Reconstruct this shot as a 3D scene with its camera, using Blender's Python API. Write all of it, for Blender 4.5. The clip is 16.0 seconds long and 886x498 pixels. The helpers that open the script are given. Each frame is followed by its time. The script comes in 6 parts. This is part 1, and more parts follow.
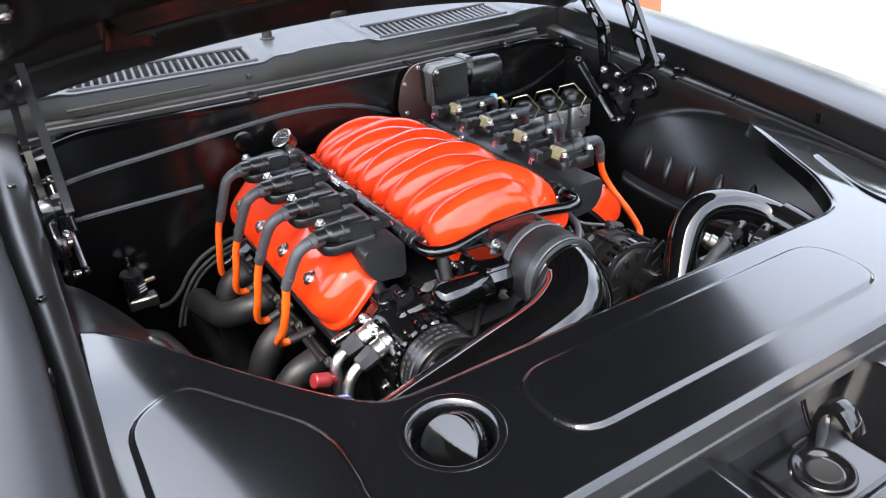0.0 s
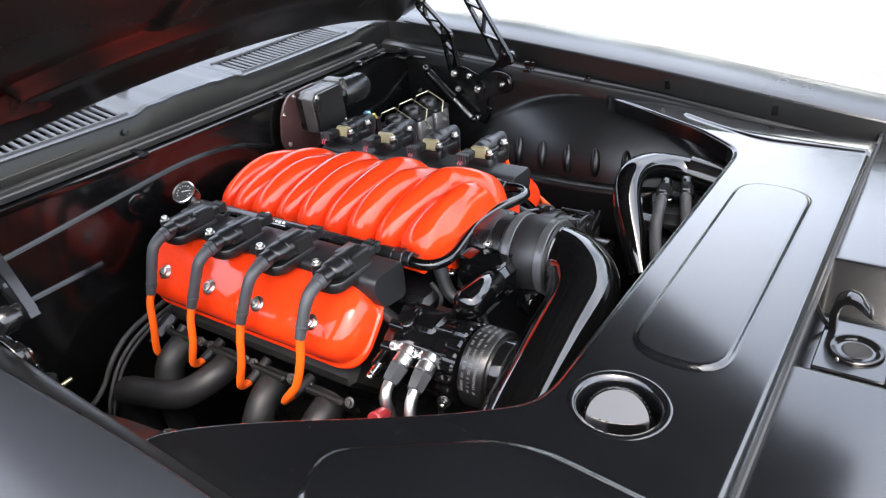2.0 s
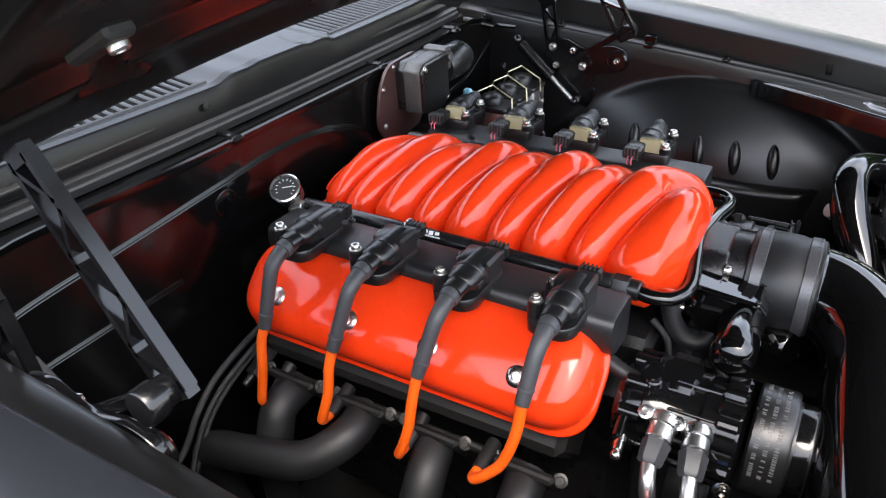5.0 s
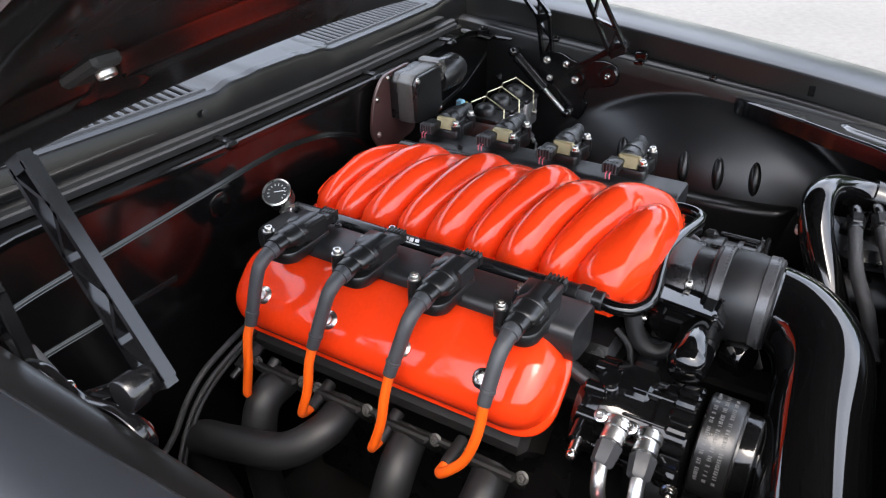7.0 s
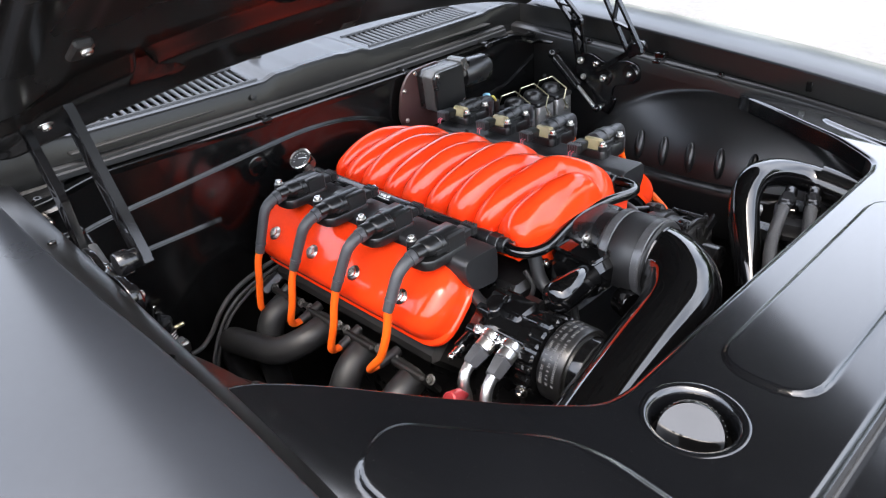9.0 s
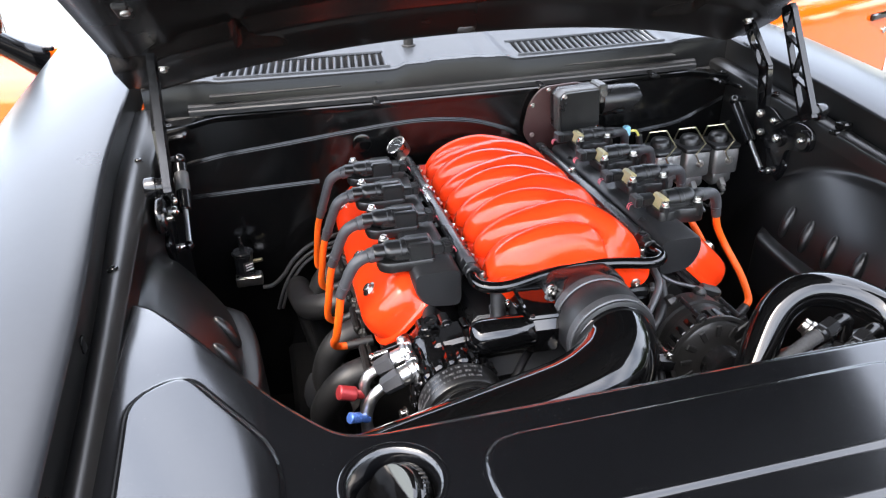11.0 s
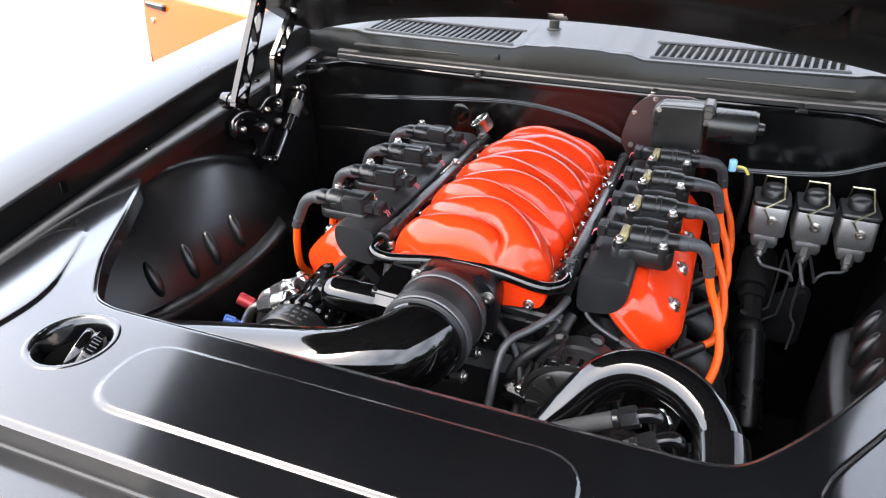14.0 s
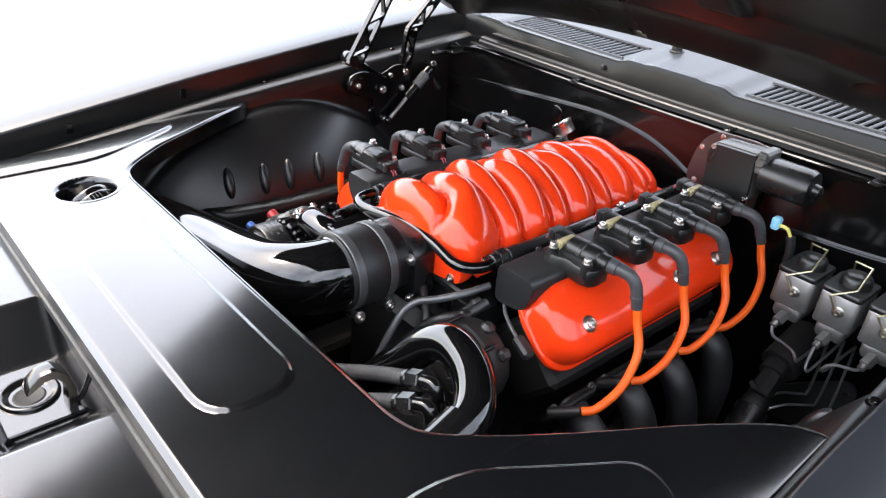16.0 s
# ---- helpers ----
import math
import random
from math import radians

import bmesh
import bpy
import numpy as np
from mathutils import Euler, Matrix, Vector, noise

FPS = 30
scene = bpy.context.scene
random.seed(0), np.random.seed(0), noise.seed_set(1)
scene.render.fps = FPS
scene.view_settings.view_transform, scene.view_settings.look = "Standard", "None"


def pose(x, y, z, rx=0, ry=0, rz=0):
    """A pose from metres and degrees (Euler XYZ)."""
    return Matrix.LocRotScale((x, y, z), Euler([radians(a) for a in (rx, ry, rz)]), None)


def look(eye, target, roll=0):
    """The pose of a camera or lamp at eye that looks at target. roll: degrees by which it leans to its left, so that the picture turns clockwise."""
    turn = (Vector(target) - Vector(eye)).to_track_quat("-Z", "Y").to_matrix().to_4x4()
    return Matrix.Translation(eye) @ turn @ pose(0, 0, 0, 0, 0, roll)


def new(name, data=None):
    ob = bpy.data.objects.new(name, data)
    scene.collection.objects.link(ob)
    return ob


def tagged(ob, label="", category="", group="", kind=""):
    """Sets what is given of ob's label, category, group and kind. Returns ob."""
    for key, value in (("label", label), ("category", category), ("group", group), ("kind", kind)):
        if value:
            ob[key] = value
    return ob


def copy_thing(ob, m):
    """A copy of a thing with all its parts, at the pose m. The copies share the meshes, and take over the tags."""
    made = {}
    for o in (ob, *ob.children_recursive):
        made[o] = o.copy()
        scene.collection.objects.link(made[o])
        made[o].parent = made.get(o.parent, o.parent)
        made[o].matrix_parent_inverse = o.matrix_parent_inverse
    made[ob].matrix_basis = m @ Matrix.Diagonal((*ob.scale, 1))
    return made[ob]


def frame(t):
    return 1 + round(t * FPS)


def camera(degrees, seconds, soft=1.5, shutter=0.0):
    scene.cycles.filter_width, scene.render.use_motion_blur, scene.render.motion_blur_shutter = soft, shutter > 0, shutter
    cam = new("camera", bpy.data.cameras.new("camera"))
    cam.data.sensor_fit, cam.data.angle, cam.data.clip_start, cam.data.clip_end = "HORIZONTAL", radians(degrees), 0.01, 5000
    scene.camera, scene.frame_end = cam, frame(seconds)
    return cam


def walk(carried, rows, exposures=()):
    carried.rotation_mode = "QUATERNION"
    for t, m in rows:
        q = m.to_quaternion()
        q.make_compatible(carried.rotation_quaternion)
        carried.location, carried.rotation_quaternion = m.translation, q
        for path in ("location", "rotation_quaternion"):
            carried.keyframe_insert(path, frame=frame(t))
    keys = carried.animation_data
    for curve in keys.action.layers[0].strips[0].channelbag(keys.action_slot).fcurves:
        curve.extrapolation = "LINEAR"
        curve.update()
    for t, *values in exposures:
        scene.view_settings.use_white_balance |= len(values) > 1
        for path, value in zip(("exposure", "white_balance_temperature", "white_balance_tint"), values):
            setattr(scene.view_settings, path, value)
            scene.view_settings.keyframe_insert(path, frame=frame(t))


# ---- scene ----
cam = camera(62.6, 16.0, soft=1.2)
PATH = [
    (0, (-0.604, -0.941, 1.426), (0.28, 0.582, 0.478), -3.5),
    (0.5, (-0.664, -0.9, 1.43), (0.361, 0.525, 0.472), -3.6),
    (1, (-0.758, -0.853, 1.439), (0.399, 0.465, 0.477), -4.7),
    (1.5, (-0.859, -0.787, 1.453), (0.441, 0.397, 0.501), -6.2),
    (2, (-0.887, -0.696, 1.45), (0.52, 0.358, 0.496), -5.9),
    (2.5, (-0.871, -0.583, 1.435), (0.558, 0.434, 0.474), -6.4),
    (3, (-0.858, -0.497, 1.422), (0.583, 0.51, 0.468), -7.0),
    (3.5, (-0.857, -0.419, 1.412), (0.594, 0.584, 0.468), -6.5),
    (4, (-0.861, -0.328, 1.4), (0.621, 0.613, 0.442), -4.6),
    (4.5, (-0.858, -0.258, 1.39), (0.629, 0.631, 0.39), -3.1),
    (4.7, (-0.854, -0.243, 1.39), (0.631, 0.629, 0.374), -2.3),
    (7, (-0.866, -0.299, 1.423), (0.6, 0.6, 0.402), -0.7),
    (7.5, (-0.897, -0.375, 1.438), (0.564, 0.603, 0.486), -1.6),
    (8, (-0.94, -0.5, 1.445), (0.488, 0.553, 0.521), -2.8),
    (8.2, (-0.937, -0.54, 1.438), (0.459, 0.545, 0.504), -4.0),
    (10.3, (-0.59, -0.976, 1.466), (0.08, 0.653, 0.518), -3.1),
    (10.5, (-0.541, -0.987, 1.447), (0.065, 0.677, 0.515), -3.2),
    (11, (-0.403, -0.977, 1.444), (-0.004, 0.751, 0.519), -1.9),
    (11.5, (-0.294, -0.982, 1.444), (-0.108, 0.778, 0.513), -2.0),
    (12, (-0.154, -1.011, 1.441), (-0.162, 0.761, 0.514), -2.1),
    (12.5, (-0.016, -1.052, 1.434), (-0.161, 0.719, 0.516), -3.1),
    (13, (0.105, -1.015, 1.419), (-0.14, 0.748, 0.507), -2.5),
    (13.5, (0.202, -0.968, 1.426), (-0.294, 0.734, 0.5), -1.4),
    (14, (0.294, -0.957, 1.43), (-0.361, 0.677, 0.48), 0.1),
    (14.5, (0.445, -0.968, 1.45), (-0.405, 0.573, 0.5), 2.2),
    (15, (0.588, -0.956, 1.444), (-0.454, 0.459, 0.488), 2.3),
    (15.5, (0.687, -0.866, 1.439), (-0.48, 0.449, 0.486), 3.2),
    (16, (0.752, -0.765, 1.44), (-0.529, 0.432, 0.477), 4.7),
]
walk(cam, [(t, look(eye, target, roll)) for t, eye, target, roll in PATH], exposures=[(0, 3.48, 7200, 12), (1.5, 3.46, 7200, 12), (3.0, 3.28, 7300, 12), (4.5, 3.04, 7200, 12), (7.0, 3.0, 7200, 12), (8.0, 3.12, 7200, 12), (10.5, 3.52, 7200, 12), (13.0, 3.54, 7400, 12), (16.0, 3.45, 7500, 12)])

# ---- world and light ----
world = bpy.data.worlds.new("sky")
scene.world = world
world.use_nodes = True
wn = world.node_tree.nodes
sky = wn.new("ShaderNodeTexSky")
sky.sky_type = "NISHITA"
sky.sun_disc = False
sky.sun_elevation = radians(60)
sky.sun_rotation = radians(238)
sky.dust_density = 1.8
sky.ozone_density = 1.2
world.node_tree.links.new(sky.outputs[0], wn["Background"].inputs[0])
wn["Background"].inputs[1].default_value = 0.08
veil = wn.new("ShaderNodeBackground")  # even high cloud over the whole sky
veil.inputs[0].default_value = (0.9, 0.95, 1.03, 1)
up = wn.new("ShaderNodeTexCoord")
height = wn.new("ShaderNodeSeparateXYZ")
cloud = wn.new("ShaderNodeMapRange")  # an overcast sky is brightest overhead
cloud.inputs["To Min"].default_value, cloud.inputs["To Max"].default_value = 0.2, 0.40
puffs = wn.new("ShaderNodeTexNoise")  # thin broken cloud
puffs.inputs["Scale"].default_value, puffs.inputs["Detail"].default_value = 2.6, 5
puff_range = wn.new("ShaderNodeMapRange")
puff_range.inputs["From Min"].default_value, puff_range.inputs["From Max"].default_value = 0.36, 0.64
puff_range.inputs["To Min"].default_value, puff_range.inputs["To Max"].default_value = 0.62, 1.38
cloud_light = wn.new("ShaderNodeMath")
cloud_light.operation = "MULTIPLY"
world.node_tree.links.new(up.outputs["Generated"], puffs.inputs["Vector"])
world.node_tree.links.new(puffs.outputs["Fac"], puff_range.inputs["Value"])
world.node_tree.links.new(cloud.outputs[0], cloud_light.inputs[0])
world.node_tree.links.new(puff_range.outputs[0], cloud_light.inputs[1])
world.node_tree.links.new(up.outputs["Generated"], height.inputs[0])
world.node_tree.links.new(height.outputs["Z"], cloud.inputs["Value"])
aim = wn.new("ShaderNodeVectorMath")  # the cloud glows round the hidden sun
aim.operation = "DOT_PRODUCT"
aim.inputs[1].default_value = (-0.424, -0.265, 0.866)
world.node_tree.links.new(up.outputs["Generated"], aim.inputs[0])
facing = wn.new("ShaderNodeMath")
facing.operation = "MAXIMUM"
facing.inputs[1].default_value = 0.0
world.node_tree.links.new(aim.outputs["Value"], facing.inputs[0])
glow = wn.new("ShaderNodeMath")
glow.operation = "POWER"
glow.inputs[1].default_value = 6.0
world.node_tree.links.new(facing.outputs[0], glow.inputs[0])
glowing = wn.new("ShaderNodeMath")
glowing.operation = "MULTIPLY_ADD"
glowing.inputs[1].default_value = 0.3
world.node_tree.links.new(glow.outputs[0], glowing.inputs[0])
world.node_tree.links.new(cloud_light.outputs[0], glowing.inputs[2])
world.node_tree.links.new(glowing.outputs[0], veil.inputs[1])
both_skies = wn.new("ShaderNodeAddShader")
world.node_tree.links.new(wn["Background"].outputs[0], both_skies.inputs[0])
world.node_tree.links.new(veil.outputs[0], both_skies.inputs[1])
world.node_tree.links.new(both_skies.outputs[0], wn["World Output"].inputs[0])
sun_data = bpy.data.lights.new("sun", "SUN")
sun_data.energy, sun_data.angle, sun_data.color = 0.5, radians(30), (1.0, 0.985, 0.965)
sun = new("sun", sun_data)
sun.matrix_world = look((-0.424 * 6, -0.265 * 6, 0.866 * 6 + 0.5), (0, 0, 0.5))


# ---- materials ----
def mat(name, color, rough=0.4, metal=0.0, grain=40.0, vary=0.12, bump=0.0, coat=0.0, rough_vary=0.08, specks=0.0, stains=0.0, coat_rough=0.04):
    """Principled material with fine grain and broad variation in colour, gloss and relief, in object space."""
    m = bpy.data.materials.new(name)
    m.use_nodes = True
    nt = m.node_tree
    n, l = nt.nodes, nt.links
    b = n["Principled BSDF"]
    b.inputs["Metallic"].default_value = metal
    b.inputs["Coat Weight"].default_value = coat
    b.inputs["Coat Roughness"].default_value = coat_rough
    co = n.new("ShaderNodeTexCoord")
    fine = n.new("ShaderNodeTexNoise")
    fine.inputs["Scale"].default_value = grain * 8
    fine.inputs["Detail"].default_value = 3
    broad = n.new("ShaderNodeTexNoise")
    broad.inputs["Scale"].default_value = grain * 0.25
    broad.inputs["Detail"].default_value = 5
    for t in (fine, broad):
        l.new(co.outputs["Object"], t.inputs["Vector"])
    mix = n.new("ShaderNodeMath")
    mix.operation = "MULTIPLY_ADD"
    mix.inputs[1].default_value = 0.4
    l.new(fine.outputs["Fac"], mix.inputs[0])
    half = n.new("ShaderNodeMath")
    half.operation = "MULTIPLY"
    half.inputs[1].default_value = 0.6
    l.new(broad.outputs["Fac"], half.inputs[0])
    l.new(half.outputs[0], mix.inputs[2])
    ramp = n.new("ShaderNodeMapRange")
    ramp.inputs["From Min"].default_value, ramp.inputs["From Max"].default_value = 0.3, 0.7
    ramp.inputs["To Min"].default_value, ramp.inputs["To Max"].default_value = 1 - vary, 1 + vary
    l.new(mix.outputs[0], ramp.inputs["Value"])
    tint = n.new("ShaderNodeVectorMath")
    tint.operation = "SCALE"
    tint.inputs[0].default_value = color[:3]
    l.new(ramp.outputs[0], tint.inputs["Scale"])
    last = tint.outputs[0]
    if stains:
        st = n.new("ShaderNodeTexNoise")
        st.inputs["Scale"].default_value, st.inputs["Detail"].default_value = grain * 0.12, 8
        l.new(co.outputs["Object"], st.inputs["Vector"])
        sr = n.new("ShaderNodeMapRange")
        sr.inputs["From Min"].default_value, sr.inputs["From Max"].default_value = 0.5, 0.75
        sr.inputs["To Max"].default_value = stains
        l.new(st.outputs["Fac"], sr.inputs["Value"])
        sm = n.new("ShaderNodeMix")
        sm.data_type = "RGBA"
        sm.inputs[7].default_value = (0.5 * color[0] + 0.03, 0.5 * color[1] + 0.028, 0.5 * color[2] + 0.025, 1)
        l.new(sr.outputs[0], sm.inputs[0])
        l.new(last, sm.inputs[6])
        last = sm.outputs[2]
    rr = n.new("ShaderNodeMapRange")
    rr.inputs["From Min"].default_value, rr.inputs["From Max"].default_value = 0.3, 0.7
    rr.inputs["To Min"].default_value, rr.inputs["To Max"].default_value = max(0.02, rough - rough_vary), rough + rough_vary
    l.new(broad.outputs["Fac"], rr.inputs["Value"])
    rlast = rr.outputs[0]
    if specks:
        vo = n.new("ShaderNodeTexVoronoi")
        vo.inputs["Scale"].default_value = 240
        l.new(co.outputs["Object"], vo.inputs["Vector"])
        lt = n.new("ShaderNodeMath")
        lt.operation = "LESS_THAN"
        lt.inputs[1].default_value = 0.07
        l.new(vo.outputs["Distance"], lt.inputs[0])
        gate = n.new("ShaderNodeSeparateColor")
        l.new(vo.outputs["Color"], gate.inputs[0])
        g2 = n.new("ShaderNodeMath")
        g2.operation = "LESS_THAN"
        g2.inputs[1].default_value = specks
        l.new(gate.outputs[0], g2.inputs[0])
        both = n.new("ShaderNodeMath")
        both.operation = "MULTIPLY"
        l.new(lt.outputs[0], both.inputs[0])
        l.new(g2.outputs[0], both.inputs[1])
        dm = n.new("ShaderNodeMix")
        dm.data_type = "RGBA"
        dm.inputs[7].default_value = (0.09, 0.088, 0.085, 1)
        l.new(both.outputs[0], dm.inputs[0])
        l.new(last, dm.inputs[6])
        last = dm.outputs[2]
    l.new(last, b.inputs["Base Color"])
    l.new(rlast, b.inputs["Roughness"])
    if bump:
        bp = n.new("ShaderNodeBump")
        bp.inputs["Strength"].default_value = min(1.0, bump)
        bp.inputs["Distance"].default_value = 0.001
        l.new(fine.outputs["Fac"], bp.inputs["Height"])
        l.new(bp.outputs[0], b.inputs["Normal"])
    return m


SATIN = mat("satin_black_paint", (0.0024, 0.0026, 0.0031), 0.17, grain=18, vary=0.25, rough_vary=0.025, specks=0.45, coat=0.6, coat_rough=0.11)
FENDER = mat("fender_black_paint", (0.012, 0.0135, 0.0162), 0.29, grain=10, vary=0.15, rough_vary=0.03, coat=0.0)
FENDER.node_tree.nodes["Principled BSDF"].inputs["Specular IOR Level"].default_value = 0.46
GLOSS = mat("gloss_black_paint", (0.003, 0.003, 0.0032), 0.1, grain=14, vary=0.25, rough_vary=0.03)
BAY = mat("engine_bay_black_paint", (0.003, 0.003, 0.0031), 0.16, grain=14, vary=0.3, rough_vary=0.05)
# cowl paint made paler and bluer: the sky's light on its top
COWL_SKYTINT = mat("cowl_paint_sky_tinted", (0.021, 0.0235, 0.027), 0.38, grain=12, vary=0.15, rough_vary=0.03)
COWL_SKYTINT.node_tree.nodes["Principled BSDF"].inputs["Specular IOR Level"].default_value = 0.2
INNER = mat("inner_fender_black_paint", (0.005, 0.005, 0.0052), 0.33, grain=14, vary=0.3, rough_vary=0.05)
INNER.node_tree.nodes["Principled BSDF"].inputs["Specular IOR Level"].default_value = 0.5
PIPE = mat("gloss_black_pipe_paint", (0.002, 0.002, 0.0021), 0.05, grain=20, rough_vary=0.02, coat=0.3)
HOODUNDER = mat("hood_underside_paint", (0.0062, 0.0054, 0.0052), 0.27, grain=12, vary=0.3, rough_vary=0.05, bump=0.05)
ORANGE = mat("red_orange_gloss_paint", (0.76, 0.04, 0.008), 0.15, grain=25, vary=0.08, rough_vary=0.05, coat=0.38, coat_rough=0.025, bump=0.03)
ORANGE.node_tree.nodes["Principled BSDF"].inputs["Specular IOR Level"].default_value = 0.19
SLEEVE = mat("orange_heat_sleeve", (0.8, 0.1, 0.004), 0.55, grain=120, vary=0.12, bump=0.25)
BOOT = mat("grey_rubber_boot", (0.033, 0.034, 0.037), 0.5, grain=60, vary=0.2, bump=0.1)
COIL = mat("black_coil_plastic", (0.007, 0.007, 0.0072), 0.34, grain=70, vary=0.25, bump=0.12, stains=0.1)
RIBBED = mat("grey_connector_plastic", (0.05, 0.05, 0.052), 0.5, grain=70, vary=0.2, bump=0.1)
BRACKET = mat("black_powder_coat", (0.0105, 0.0105, 0.011), 0.45, grain=90, vary=0.2, bump=0.2, stains=0.08)
CERAMIC = mat("dark_ceramic_header_coating", (0.0075, 0.0078, 0.0086), 0.5, grain=60, vary=0.2, bump=0.15, stains=0.2)
RUBBER = mat("black_rubber", (0.009, 0.009, 0.0095), 0.48, grain=60, vary=0.25, bump=0.15, stains=0.12)
CLAMP = mat("dark_clamp_band", (0.09, 0.09, 0.093), 0.36, metal=0.5, grain=60, vary=0.25, bump=0.1)
CAST = mat("black_cast_metal", (0.006, 0.006, 0.0065), 0.3, grain=80, vary=0.35, bump=0.35, stains=0.12)
ALLOY = mat("bare_aluminium", (0.62, 0.62, 0.61), 0.32, metal=1.0, grain=80, vary=0.15, bump=0.1)
SATINALLOY = mat("dull_cast_aluminium", (0.3, 0.295, 0.285), 0.45, metal=0.85, grain=70, vary=0.3, bump=0.3, stains=0.5)
GRIMY = mat("grimy_dark_alloy", (0.1, 0.098, 0.093), 0.42, metal=0.6, grain=70, vary=0.4, bump=0.35, stains=0.6)
STEEL = mat("zinc_plated_steel", (0.5, 0.48, 0.45), 0.28, metal=1.0, grain=90, vary=0.2)
LINE = mat("steel_brake_line", (0.2, 0.2, 0.205), 0.42, metal=0.7, grain=90, vary=0.15)
BRASSY = mat("yellow_zinc_wire", (0.5, 0.45, 0.3), 0.34, metal=1.0, grain=90, vary=0.15)
ANOD = mat("black_anodised_aluminium", (0.008, 0.008, 0.0085), 0.26, metal=0.0, grain=70, vary=0.2)
HINGE = mat("black_billet_hinge", (0.004, 0.004, 0.0045), 0.16, metal=0.0, grain=60, vary=0.2)
TAN = mat("tan_potting_resin", (0.29, 0.245, 0.13), 0.45, grain=80, vary=0.18, bump=0.15)
MAROON = mat("dark_maroon_gasket_plate", (0.045, 0.021, 0.02), 0.35, grain=60, vary=0.2)
REDANOD = mat("red_anodised_cap", (0.32, 0.03, 0.035), 0.3, metal=0.4, grain=60)
ALTCASE = mat("dark_cast_alternator_case", (0.022, 0.0215, 0.021), 0.36, metal=0.3, grain=70, vary=0.35, bump=0.3, stains=0.4)
BLUEANOD = mat("blue_anodised_fitting", (0.06, 0.14, 0.42), 0.3, metal=0.4, grain=60)
DIAL = mat("black_dial_face", (0.006, 0.006, 0.006), 0.7)
WHITE = mat("white_marking", (0.7, 0.7, 0.68), 0.5)
GREYMARK = mat("grey_marking", (0.075, 0.075, 0.075), 0.5)
PINK = mat("pink_wire", (0.7, 0.12, 0.16), 0.5)
YELLOW = mat("yellow_wire", (0.62, 0.52, 0.12), 0.5)
BLUEPLUG = mat("pale_blue_plug", (0.25, 0.55, 0.72), 0.4)
BRAID = mat("black_braided_hose", (0.03, 0.03, 0.031), 0.45, grain=300, vary=0.6, bump=0.8)
DOOR = mat("orange_door_paint", (0.52, 0.075, 0.005), 0.08, grain=4, vary=0.04, rough_vary=0.03, coat=0.5)
TYRE = mat("tyre_rubber", (0.02, 0.02, 0.02), 0.75, grain=40, bump=0.3)
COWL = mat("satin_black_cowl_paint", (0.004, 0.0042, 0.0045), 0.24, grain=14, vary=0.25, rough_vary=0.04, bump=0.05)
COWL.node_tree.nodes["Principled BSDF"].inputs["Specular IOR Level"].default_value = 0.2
BARK = mat("tree_bark", (0.09, 0.07, 0.05), 0.9, grain=6, vary=0.3, bump=0.5)
LEAF = mat("green_leaves", (0.045, 0.085, 0.022), 0.6, grain=2, vary=0.45)
DARK = mat("dark_underbody", (0.007, 0.0068, 0.0066), 0.62, grain=30, vary=0.4, bump=0.3)
DARK.node_tree.nodes["Principled BSDF"].inputs["Specular IOR Level"].default_value = 0.35
CONCRETE = mat("pale_concrete", (0.112, 0.11, 0.105), 0.85, grain=2.2, vary=0.28, bump=0.4, stains=0.35)

GLASS = bpy.data.materials.new("window_glass")
GLASS.use_nodes = True
gb = GLASS.node_tree.nodes["Principled BSDF"]
gb.inputs["Base Color"].default_value = (0.75, 0.8, 0.8, 1)
gb.inputs["Roughness"].default_value = 0.02
gb.inputs["Transmission Weight"].default_value = 1.0
gb.inputs["IOR"].default_value = 1.45


# ---- mesh helpers ----
def vec(*a):
    return Vector(a)


def axes_of(direction, up=(0, 0, 1)):
    z = Vector(direction).normalized()
    u = Vector(up)
    if abs(z.dot(u)) > 0.95:
        u = Vector((0, 1, 0)) if abs(z.y) < 0.9 else Vector((1, 0, 0))
    x = u.cross(z).normalized()
    return x, z.cross(x), z


